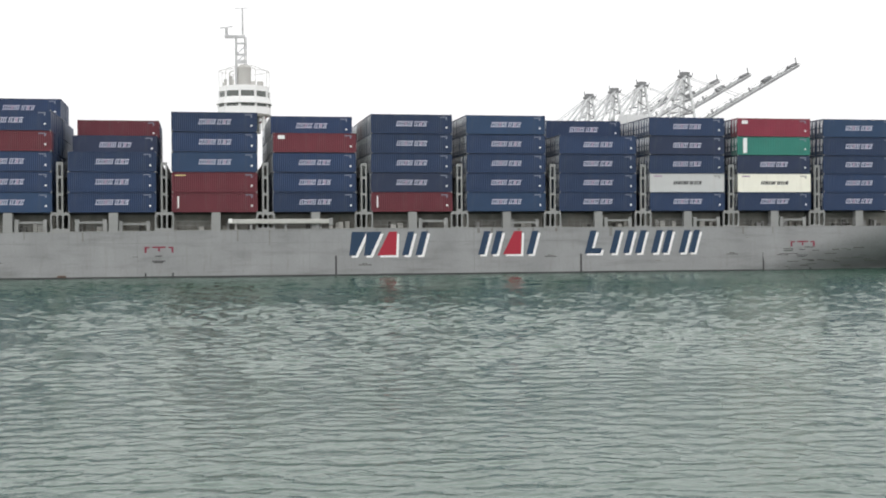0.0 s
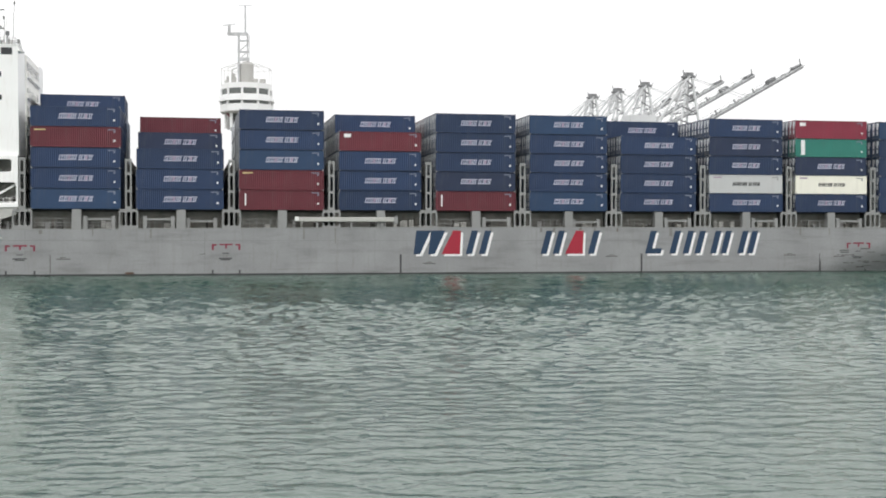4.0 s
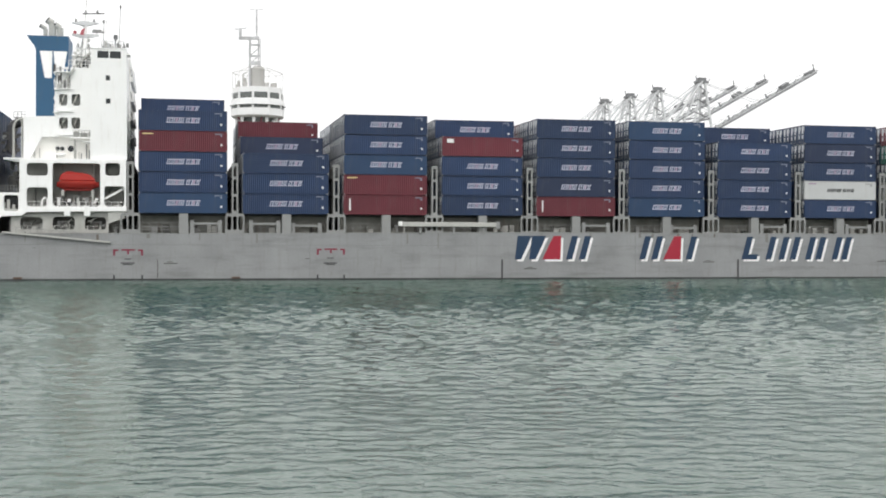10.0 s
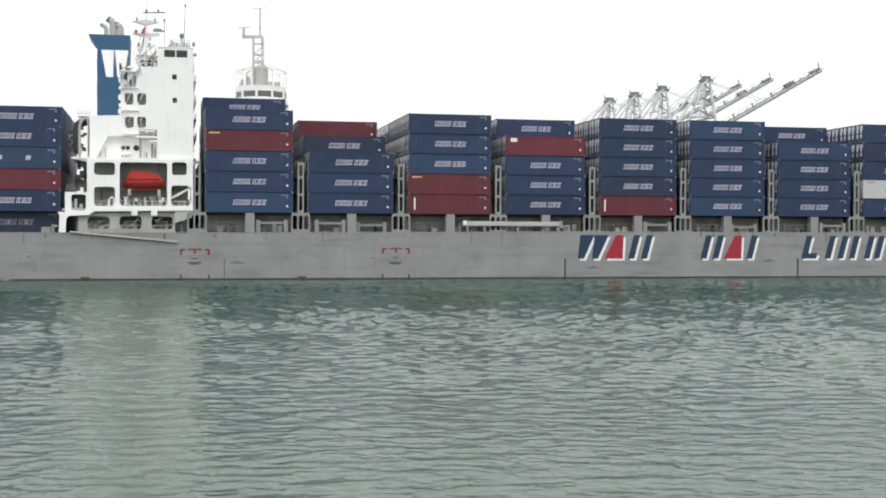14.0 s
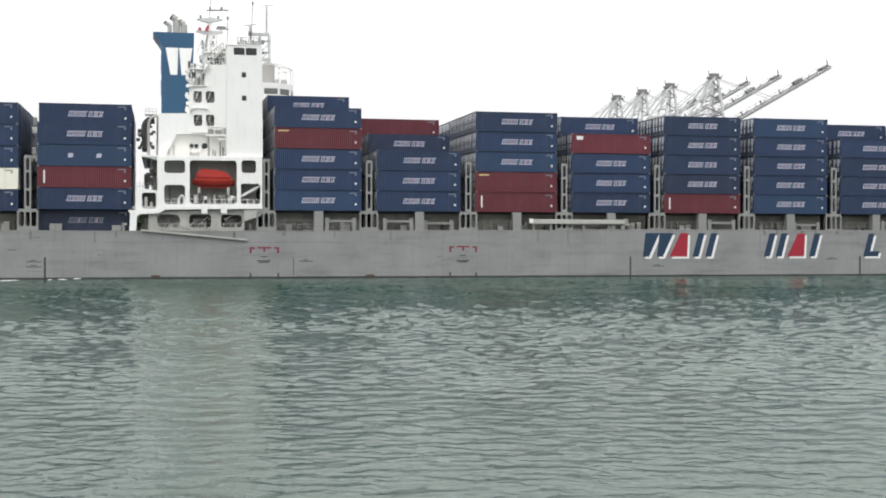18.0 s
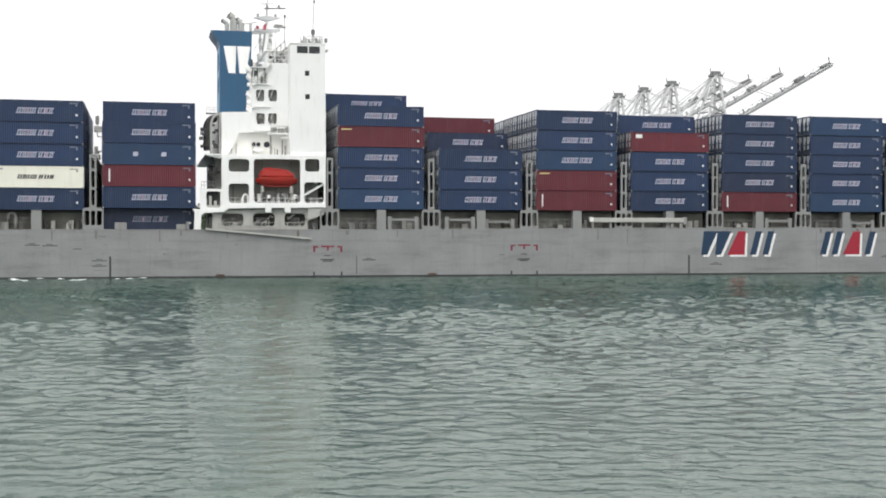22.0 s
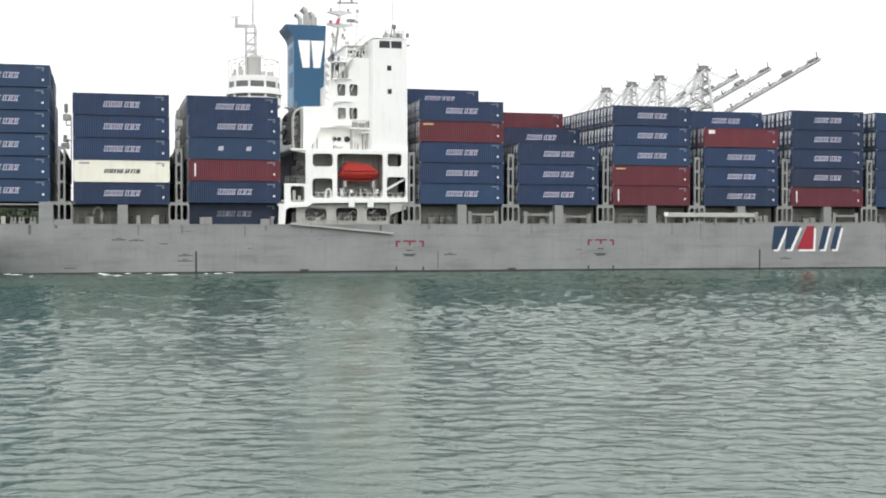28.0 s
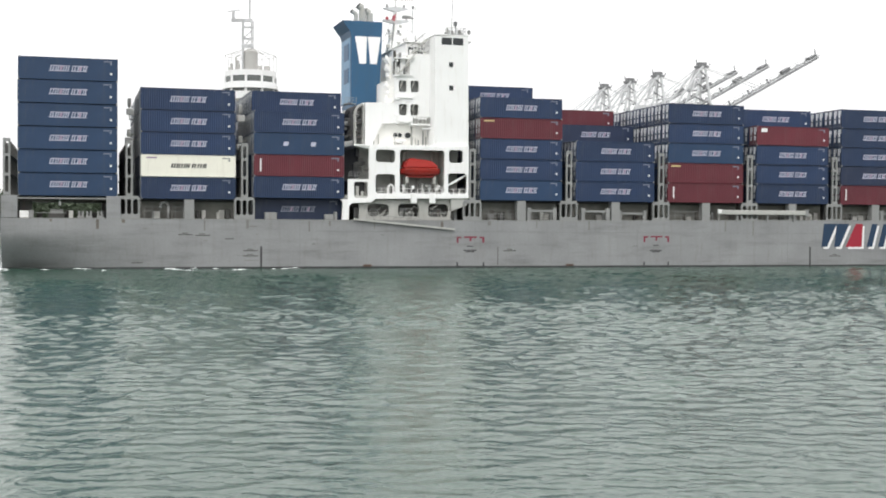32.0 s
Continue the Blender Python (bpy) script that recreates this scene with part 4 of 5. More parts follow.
# gear on the wing roof
for k in range(9):
    x = -37.2 + k * 0.33
    part("roof_gear", box(B(), x - 0.12, 1.0 + 0.2 * (k % 3), 32.95, x + 0.12, 1.4 + 0.2 * (k % 3), 33.35 + 0.2 * (k * 7 % 4), 0.03), (M_STEEL, M_SHADE, M_CRANE)[k % 3], house)
part("lamp_housing", box(B(), -34.1, 0.6, 33.1, -33.7, 1.0, 33.7, 0.05), M_STEEL, house)
part("wing_ledge", box(B(), -34.0, 0.7, 32.0, -33.5, 3.0, 32.2, 0.03), M_CREAM, house)

# radar mast
M_PENNANT = mat("faded_red_cloth", (0.38, 0.10, 0.12), 0.9, 0, 0.3, 3.0)
mast = new("radar_mast")
mast.parent = ship
mast.location = (2.35, 8.25, 0.05)
bm = B()
tube(bm, (-43.65, 8.0, 31.7), (-43.0, 8.0, 36.0), 0.87, 0.34, n=10)
tube(bm, (-43.0, 8.0, 36.0), (-43.0, 8.0, 38.4), 0.34, 0.26, n=10)
part("mast_pole", bm, M_WHITE, mast)
bm = B()
prism(bm, [(-44.9, 38.1), (-43.0, 37.6), (-41.0, 38.15), (-43.0, 38.4)], 7.5, 8.5)
part("yard", bm, M_CRANE, mast)
bm = B()
prism(bm, [(-44.9, 36.2), (-43.0, 35.8), (-41.0, 36.2), (-41.0, 36.45), (-44.9, 36.45)], 7.6, 8.4)
part("radar_platform", bm, M_CRANE, mast)
part("topmast", beam(B(), (-43.0, 8.0, 38.4), (-42.8, 8.0, 41.6), 0.1), M_SHADE, mast)
part("signal_yard", beam(B(), (-43.4, 8.0, 39.5), (-40.2, 8.0, 39.65), 0.12, 0.16), M_DARK, mast)
part("aerial", beam(B(), (-40.0, 8.0, 36.5), (-39.9, 8.0, 38.6), 0.06), M_SHADE, mast)
for x in (-44.4, -41.6):
    part("aerial", beam(B(), (x, 8, 38.0), (x, 8, 39.2), 0.06), M_SHADE, mast)
bm = B()
box(bm, -41.9, 7.8, 37.0, -40.6, 8.2, 37.2, 0.03)
beam(bm, (-41.3, 8.0, 36.4), (-41.3, 8.0, 37.05), 0.12)
part("radar_scanner", bm, M_STEEL, mast)
bm = B()
prism(bm, [(-44.7, 36.5), (-44.4, 36.3), (-44.15, 36.5), (-44.2, 36.8), (-44.6, 36.85)], 7.35, 7.4)
part("pennant", bm, M_PENNANT, mast, "small faded red pennant")
bm = B()
prism(bm, [(-43.7, 36.3), (-43.2, 36.2), (-43.0, 37.3), (-43.5, 37.0)], 7.35, 7.4)
part("pennant", bm, M_PENNANT, mast, "small faded red pennant")

part("lamp_bracket", box(B(), -44.2, 7.6, 34.3, -42.2, 8.4, 34.5, 0.03), M_CRANE, mast)
part("lamp_bracket", box(B(), -43.8, 7.6, 33.0, -41.4, 8.4, 33.2, 0.03), M_CRANE, mast)
part("radar_scanner", box(B(), -42.0, 7.8, 36.7, -40.2, 8.1, 36.95, 0.04), M_STEEL, mast)
part("mast_stay", beam(B(), (-44.9, 8.2, 33.0), (-43.2, 8.2, 37.4), 0.06), M_STEEL, mast)
part("mast_ladder", beam(B(), (-43.9, 7.2, 31.2), (-43.3, 7.5, 35.8), 0.3, 0.06), M_STEEL, mast)
for x, z, w in ((-44.3, 32.2, 0.5), (-42.6, 32.6, 0.4), (-44.0, 33.6, 0.4), (-42.4, 34.0, 0.35), (-42.4, 35.2, 0.4)):
    part("signal_lamp", box(B(), x - w / 2, 7.0, z, x + w / 2, 7.4, z + 0.45, 0.04), M_SHADE, mast)
part("mast_stay", beam(B(), (-40.3, 8.3, 34.6), (-40.3, 8.3, 38.2), 0.09), M_STEEL, mast)
for x, z in ((-44.0, 34.5), (-42.5, 34.5), (-43.6, 33.2), (-41.8, 33.2), (-44.3, 38.2), (-41.7, 38.2), (-40.3, 38.2), (-41.2, 39.6), (-42.9, 39.5)):
    part("signal_lamp", box(B(), x - 0.16, 7.8, z, x + 0.16, 8.1, z + 0.5, 0.04), M_STEEL if z > 34 else M_DARK, mast)

# funnel
fun = new("funnel")
fun.parent = ship
fun.location, fun.scale = (2.85, 2.7, 0), (1, 1, 0.9625)
bm = B()
FP = [(-50.45, 24.9), (-46.2, 24.9), (-45.8, 35.5), (-45.75, 37.3), (-51.75, 37.3), (-51.4, 36.7), (-50.7, 35.8), (-50.45, 35.0)]
prism(bm, FP, 12.3, 19.5)
part("funnel_casing", bm, M_FUNNEL, fun, "blue funnel with a flared aft lip")
part("funnel_base", box(B(), -50.3, 12.0, 23.1, -45.4, 19.8, 24.9, 0.05), M_FUNNEL, fun)
part("funnel_side", box(B(), -50.53, 12.9, 25.0, -50.44, 18.9, 34.8), M_FUNNELP, fun, "pale blue aft face")
for z0, z1 in ((31.5, 34.0), (28.0, 30.2)):
    part("louvre", box(B(), -50.6, 13.6, z0, -50.5, 17.0, z1), M_FUNNEL, fun)
for x0, x1, b0, b1 in ((-49.9, -48.1, -49.2, -48.2), (-47.95, -46.0, -47.6, -46.6)):
    bm = B()
    prism(bm, [(b0, 30.8), (b1, 30.8), (x1, 34.95), (x0, 34.95)], 12.28, 12.31)
    part("funnel_block", bm, M_WHITE, fun, "white painted block")
for x, h, r in ((-49.3, 39.2, 0.33), (-48.3, 40.1, 0.55), (-47.2, 39.4, 0.5)):
    bm = B()
    tube(bm, (x, 14.5, 37.2), (x, 14.5, h - 0.5), r, n=14)
    tube(bm, (x, 14.5, h - 0.5), (x - 0.7, 14.5, h), r, r * 0.95, n=14)
    part("exhaust_pipe", bm, M_SHADE, fun, "pale exhaust pipe with a bent end", smooth=False)
    part("pipe_mouth", tube(B(), (x - 0.6, 14.5, h - 0.08), (x - 0.75, 14.5, h + 0.03), r * 0.96, n=14), M_GLASS, fun, "dark disc closing the pipe end")
# aft platforms and vents between casing and the stack
arc = [(-48.6 - 1.35 * math.sin(radians(u)), 21.2 + 1.35 * math.cos(radians(u))) for u in range(0, 100, 12)]
bm = B()
for p, q in zip(arc, arc[1:]):
    tube(bm, (p[0] * 0.75 - 11.95, 3.9, p[1] + 0.3), (q[0] * 0.75 - 11.95, 3.9, q[1] + 0.3), 0.2, n=8)
tube(bm, (arc[-1][0] * 0.75 - 11.95, 3.9, arc[-1][1] + 0.3), (arc[-1][0] * 0.75 - 11.95, 3.9, 17.2), 0.2, n=8)
part("vent_pipe", bm, M_SHADE, house, "pale bent vent pipe")
for y in (4.2, 5.1, 6.0, 6.9, 7.8):
    bm = B()
    for p, q in zip(arc, arc[1:]):
        tube(bm, (p[0], y, p[1]), (q[0], y, q[1]), 0.44, n=8)
    tube(bm, (arc[-1][0], y, arc[-1][1]), (arc[-1][0] + 0.1, y, 18.0), 0.44, n=8)
    part("vent_trunk", bm, M_MARKK if y < 7 else M_DARK, house, "bent vent pipe")
rv = random.Random(4)
for k in range(26):
    x, z = rv.uniform(-50.8, -48.7), rv.uniform(18.2, 22.3)
    part("valve_gear", box(B(), x - 0.25, 3.8, z - 0.15, x + 0.25, 4.3, z + rv.uniform(0.1, 0.4), 0.03), rv.choice((M_DARK, M_MARKK, M_DARK, M_STEEL)), house)
part("casing_return", box(B(), -48.35, 3.6, 17.0, -48.2, 6.0, 23.0), M_SHADE, house)
bm = B()
prism(bm, [(-50.3, 16.85), (-48.1, 16.45), (-48.1, 16.8), (-50.3, 17.0)], 0.5, 4.4)
part("aft_platform", bm, M_WHITE, house)
part("aft_platform", box(B(), -50.3, 0.35, 12.05, -48.2, 3.9, 12.2), M_STEEL, house)
railing(house, -50.9, -48.2, 0.4, 12.2, 1.0, 8, M_STEEL)
# black box added to darken the opening's inside, as shade would
part("opening_shade_box", box(B(), -50.9, 1.2, 10.0, -48.6, 3.8, 12.0), M_MARKK, house, "black box that paints the dark inside of the opening")
for x, h in ((-50.3, 0.9), (-49.7, 1.3), (-49.0, 0.6)):
    part("deck_gear", box(B(), x - 0.2, 0.6, 9.95, x + 0.2, 1.0, 9.95 + h, 0.04), M_SHADE, house)
for k in range(9):
    x, z = rv.uniform(-49.7, -48.6), rv.uniform(12.3, 15.5)
    part("cable_tray", box(B(), x - rv.uniform(0.15, 0.4), 2.0, z, x + rv.uniform(0.1, 0.4), 3.2, z + rv.uniform(0.4, 1.6), 0.04), rv.choice((M_DARK, M_MARKK, M_DARK)), house)

# accommodation ladder stowed along the ship's side
lad = new("accommodation_ladder")
lad.parent = ship
bm = B()
prism(bm, [(-50.4, 6.55), (-36.1, 5.22), (-36.1, 5.44), (-50.4, 6.78)], -0.42, -0.02)
part("stringer", bm, M_SHADE, lad, "pale aluminium gangway")
bm = B()
for i in range(14):
    x = -48.6 + i * 0.95
    z = 6.69 - (x + 49.5) * 0.093
    beam(bm, (x, -0.3, z), (x, -0.3, z + 0.75), 0.04)
beam(bm, (-48.7, -0.3, 7.36), (-36.2, -0.3, 6.2), 0.05)
part("handrail", bm, M_STEEL, lad)


# ---- lifeboat ----
def lifeboat():
    top = tagged(new("lifeboat"), "bright orange-red enclosed lifeboat hung in davits", "lifeboat")
    bm = B()
    prof = []
    for i in range(15):
        u = -1 + 2 * i / 14
        e = max(0.0, 1 - abs(u) ** 3.2) ** 0.55
        x = 2.85 * u
        keel = -1.05 + 0.35 * abs(u) ** 3
        pts = [(0.0, keel), (0.75 * e, keel + 0.25), (1.1 * e, -0.35), (1.18 * e, 0.0)]
        prof.append([bm.verts.new((x, s * y, z)) for s in (-1,) for y, z in pts[::-1]] + [bm.verts.new((x, y, z)) for y, z in pts[1:]])
    for a, b in zip(prof, prof[1:]):
        for i in range(len(a) - 1):
            bm.faces.new((a[i], b[i], b[i + 1], a[i + 1]))
        bm.faces.new((a[-1], b[-1], b[0], a[0]))
    bm.faces.new(prof[0])
    bm.faces.new(prof[-1][::-1])
    bmesh.ops.recalc_face_normals(bm, faces=bm.faces)
    part("boat_hull", bm, M_ORANGE, top, smooth=True)
    bm = B()
    prism(bm, [(-2.6, 0.0), (2.6, 0.0), (2.0, 0.85), (0.9, 1.25), (-1.75, 1.4), (-2.15, 1.2)], -0.98, 0.98)
    bmesh.ops.bevel(bm, geom=bm.edges[:], offset=0.26, segments=3, affect="EDGES")
    part("canopy", bm, M_ORANGE, top)
    part("rubbing_strake", box(B(), -2.5, -1.22, -0.1, 2.5, -1.1, 0.06, 0.02), mat("dark_orange_rubber", (0.40, 0.03, 0.015), 0.6), top)
    part("hatch", box(B(), -1.6, -0.5, 1.2, -0.6, 0.5, 1.45, 0.08), M_ORANGE, top)
    part("keel", box(B(), -2.0, -0.05, -1.2, 2.0, 0.05, -0.95), M_ORANGE, top)
    return aboard(top, pose(-40.6, 1.75, 13.68))


lifeboat()
for x in (-42.6, -38.6):
    part("davit", beam(B(), (x, 2.9, 9.95), (x, 2.9, 16.3), 0.28), M_SHADE, house, "cream boat davit")
    part("davit_arm", beam(B(), (x, 2.9, 16.3), (x, 1.7, 16.5), 0.22), M_SHADE, house)
    part("fall_wire", beam(B(), (x, 1.75, 16.5), (x, 1.75, 15.1), 0.05), M_DARK, house)
    part("davit_foot", box(B(), x - 0.2, 1.2, 9.95, x + 0.2, 2.6, 12.7, 0.04), M_SHADE, house)


# ---- containers ----
def side_panel(y, inward):
    """Corrugated side, in folds of about 0.28 m."""
    bm = B()
    z0, z1 = 0.16, 2.76
    prev, n = None, 42
    step = (LONG - 0.32) / (n * 4)
    for i in range(n * 4 + 1):
        d = (0.0, 0.0, 0.036, 0.036)[i % 4]
        xx = 0.16 + i * step
        now = (bm.verts.new((xx, y + inward * d, z0)), bm.verts.new((xx, y + inward * d, z1)))
        if prev:
            bm.faces.new((prev[0], now[0], now[1], prev[1]) if inward > 0 else (now[0], prev[0], prev[1], now[1]))
        prev = now
    return bm


def body_mesh(corrugated=True):
    """Side panels, roof and floor of a box container, from its corner at the origin."""
    bm = side_panel(0.03, 1) if corrugated else B()
    if not corrugated:
        box(bm, 0.1, 0.03, 0.16, LONG - 0.1, 0.06, 2.8)
    box(bm, 0.08, WIDE - 0.08, 0.14, LONG - 0.08, WIDE - 0.03, 2.8)
    box(bm, 0.06, 0.08, 2.80, LONG - 0.06, WIDE - 0.08, 2.84)
    box(bm, 0.06, 0.06, 0.1, LONG - 0.06, WIDE - 0.06, 0.15)
    # forward end wall
    box(bm, LONG - 0.09, 0.1, 0.14, LONG - 0.05, WIDE - 0.1, 2.8)
    return bm


def frame_mesh():
    bm = B()
    for y0 in (0.0, WIDE - 0.1):
        box(bm, 0.15, y0, 0.02, LONG - 0.15, y0 + 0.1, 0.17)
        box(bm, 0.15, y0, 2.74, LONG - 0.15, y0 + 0.1, 2.835)
        for x0 in (0.0, LONG - 0.15):
            box(bm, x0, y0, 0.15, x0 + 0.15, y0 + 0.1, 2.76)
    for x0 in (0.0, LONG - 0.1):
        box(bm, x0, 0.1, 0.02, x0 + 0.1, WIDE - 0.1, 0.15)
        box(bm, x0, 0.1, 2.78, x0 + 0.1, WIDE - 0.1, 2.88)
    return bm


def casting_mesh():
    return box(B(), -0.09, -0.082, -0.06, 0.09, 0.082, 0.06, 0.012)


def door_mesh():
    bm = B()
    box(bm, 0.03, 0.0, 0.17, 0.08, 1.10, 2.76)
    for k in range(5):
        z = 0.3 + k * 0.49
        box(bm, 0.012, 0.08, z, 0.03, 1.02, z + 0.34)
    return bm


def bar_mesh():
    bm = B()
    tube(bm, (-0.02, 0, 0.1), (-0.02, 0, 2.82), 0.028, n=6)
    for z in (0.2, 0.75, 1.3, 2.1, 2.7):
        box(bm, -0.045, -0.07, z, 0.03, 0.07, z + 0.09)
    return bm


def door_marks():
    bm = B()
    box(bm, 0.0, 0.38, 1.55, 0.014, 0.78, 2.66)
    box(bm, 0.0, 0.1, 2.0, 0.014, 0.24, 2.66)
    box(bm, 0.0, 0.40, 0.75, 0.014, 0.74, 1.35)
    return bm


CAST = mesh_of(casting_mesh(), "corner_casting", M_STEEL)
BARM = mesh_of(bar_mesh(), "locking_bar", M_BAR)
_meshes = {}


def shared(kind, material, build):
    key = (kind, material.name)
    if key not in _meshes:
        _meshes[key] = mesh_of(build(), kind, material)
    return _meshes[key]


def mark_mesh(letters, lean=0.28, w=None):
    """Two short words as rows of slanted strokes, of one colour."""
    bm = B()
    for x, wide in letters:
        s, wide = 0.55 * lean, w or wide
        prism(bm, [(x, 1.17), (x + wide, 1.17), (x + wide + s, 1.72), (x + s, 1.72)], -0.004, 0.004)
    return bm


STROKES = [(3.8, 0.13), (4.12, 0.13), (4.45, 0.13), (4.72, 0.13), (5.04, 0.13), (5.4, 0.13), (5.68, 0.13), (5.95, 0.13), (6.45, 0.13), (6.75, 0.13), (7.15, 0.13), (7.5, 0.13), (7.85, 0.13), (8.1, 0.13)]
OUTLINE = [(3.72, 2.45), (6.38, 1.95)]
RED_S = [(4.98, 0.3), (7.32, 0.28)]


def word_mesh(k):
    bm = mark_mesh(STROKES[:8] if k == 0 else STROKES[8:])
    x, w = OUTLINE[k]
    for z in (1.08, 1.72):
        s = (z - 1.08) * 0.28
        prism(bm, [(x + s, z), (x + w + s, z), (x + w + s + 0.03, z + 0.1), (x + s + 0.03, z + 0.1)], -0.003, 0.005)
    return bm


def small_marks():
    bm = B()
    # number row and square near the forward end
    prism(bm, [(LONG - 1.75, 2.42), (LONG - 0.7, 2.42), (LONG - 0.7, 2.55), (LONG - 1.75, 2.55)], -0.002, 0.006)
    prism(bm, [(LONG - 0.95, 2.1), (LONG - 0.72, 2.1), (LONG - 0.72, 2.36), (LONG - 0.95, 2.36)], -0.002, 0.006)
    return bm


def square_mark():
    bm = B()
    prism(bm, [(LONG - 0.96, 0.8), (LONG - 0.70, 0.8), (LONG - 0.70, 1.07), (LONG - 0.96, 1.07)], -0.002, 0.006)
    return bm


LABELS = {"blue": "dark blue corrugated steel shipping container with pale markings", "navy": "deep navy corrugated shipping container with pale markings",
          "light": "faded lighter blue corrugated shipping container", "red": "dark red corrugated steel shipping container", "crimson": "crimson corrugated shipping container with a small white mark",
          "green": "sea-green corrugated shipping container with a white upright strip", "white": "white smooth-sided refrigerated shipping container with dark markings"}
PAINT = {"blue": M_BLUE, "navy": M_NAVY, "light": M_LBLUE, "red": M_RED, "crimson": M_MAGENTA, "green": M_GREEN, "white": M_REEFER}


def container(paint, x, y, z, rich=True, variant=""):
    m = PAINT[paint] if variant != "dull" else M_REEFERG
    ob = tagged(new("shipping_container"), LABELS[paint], "container", "containers stacked on the ship")
    piece("body", shared("body", m, lambda: body_mesh(paint != "white" and rich)), ob)
    piece("frame", shared("frame", m, frame_mesh), ob)
    for y0 in (0.11, 1.23):
        d = piece("door", shared("door", m, door_mesh), ob, (0, y0, 0))
        for yb in (0.3, 0.85):
            piece("locking_bar", BARM, d, (0, yb, 0))
        piece("door_marking", shared("door_marking", M_DOORW, door_marks), d)
    if rich:
        for xx in (0.09, LONG - 0.09):
            for yy in (0.08, WIDE - 0.08):
                for zz in (0.06, 2.83):
                    piece("corner_casting", CAST, ob, (xx, yy, zz))
        if paint in ("blue", "navy", "light") and variant != "odd":
            for k in (0, 1):
                piece("marking", shared("marking_%d" % k, M_MARKD if variant == "shade_dimmed" else M_MARKL, lambda: word_mesh(k)), ob)
            for k, stroke in enumerate(RED_S):
                piece("marking_accent", shared("marking_accent_%d" % k, M_MARKP, lambda: mark_mesh([stroke])), ob, (0, -0.006, 0))
        if paint == "white":
            for k in (0, 1):
                piece("marking", shared("marking_dark_%d" % k, M_MARKK, lambda: mark_mesh(STROKES[:8] if k == 0 else STROKES[8:], w=0.2)), ob)
            piece("lettering", shared("lettering_dark", M_MARKP, lambda: prism(B(), [(0.7, 2.35), (2.0, 2.35), (2.0, 2.55), (0.7, 2.55)], -0.002, 0.006)), ob)
        if variant == "odd":
            for k, x0 in enumerate((3.9, 7.6)):
                piece("marking", shared("marking_pair_%d" % k, M_MARKL, lambda: prism(B(), [(x0, 1.15), (x0 + 0.65, 1.15), (x0 + 0.75, 1.72), (x0 + 0.1, 1.72)], -0.002, 0.006)), ob)
        if variant in ("strip", "both"):
            piece("marking", shared("strip", M_MARKW, lambda: prism(B(), [(0.80, 0.6), (1.0, 0.6), (1.0, 2.3), (0.80, 2.3)], -0.002, 0.006)), ob)
        if variant == "yellow":
            piece("marking", shared("yellow", M_MARKY, lambda: prism(B(), [(0.5, 2.3), (2.0, 2.34), (2.0, 2.5), (0.5, 2.5)], -0.002, 0.006)), ob)
        if variant == "corner":
            piece("marking", shared("cornermark", M_MARKW, lambda: prism(B(), [(0.7, 1.95), (1.7, 1.95), (1.7, 2.5), (0.7, 2.5)], -0.002, 0.006)), ob)
        if variant == "wide":
            piece("marking", shared("widestrip", M_MARKW, lambda: prism(B(), [(0.95, 0.3), (1.6, 0.3), (1.6, 2.65), (0.95, 2.65)], -0.002, 0.006)), ob)
        piece("data_panel", shared("data_panel", M_MARKD if paint != "white" else M_STEEL, small_marks), ob)
        if paint != "white":
            piece("square_mark", shared("square_mark", M_MARKW, square_mark), ob)
    return aboard(ob, pose(x, y, z))


# tiers from the bottom up, with the row in which the outermost one stands
STACKS = {
    "B1": [("blue", 0, ""), ("blue", 0, ""), ("blue", 0, ""), ("blue", 0, ""), ("light", 0, "")],
    "B2": [("blue", 0, ""), ("white", 0, ""), ("navy", 0, ""), ("green", 0, "wide"), ("crimson", 0, "corner")],
    "B3": [("blue", 0, ""), ("white", 0, "dull"), ("blue", 0, ""), ("navy", 0, ""), ("blue", 0, "")],
    "B4": [("blue", 0, ""), ("blue", 0, ""), ("blue", 0, ""), ("blue", 0, ""), ("blue", 3, "")],
    "B5": [("light", 0, ""), ("blue", 0, ""), ("blue", 0, ""), ("blue", 0, ""), ("light", 0, "")],
    "B6": [("red", 0, "strip"), ("navy", 0, ""), ("blue", 0, ""), ("blue", 0, ""), ("blue", 0, "")],
    "B7": [("blue", 0, ""), ("blue", 0, ""), ("blue", 0, ""), ("red", 0, "corner"), ("blue", 2, "")],
    "B8": [("red", 0, "strip"), ("red", 0, "yellow"), ("light", 0, ""), ("blue", 0, ""), ("blue", 0, "")],
    "B9": [("blue", 0, ""), ("blue", 0, ""), ("blue", 0, ""), ("navy", 3, ""), ("red", 6, "")],
    "B10": [("light", 0, ""), ("blue", 0, ""), ("blue", 0, ""), ("red", 0, "yellow"), ("blue", 0, ""), ("blue", 5, "")],
    "A1": [("blue", 0, ""), ("red", 0, "strip"), ("light", 0, "odd"), ("blue", 0, ""), ("blue", 1, "")],
    "A2": [("blue", 0, ""), ("white", 0, ""), ("blue", 0, ""), ("blue", 0, ""), ("blue", 0, "")],
    "A3": [("light", 0, ""), ("light", 0, ""), ("light", 0, ""), ("light", 0, ""), ("light", 0, ""), ("light", 0, "")],
}
random.seed(11)
ROWS_ACROSS, ROW = 13, 2.49
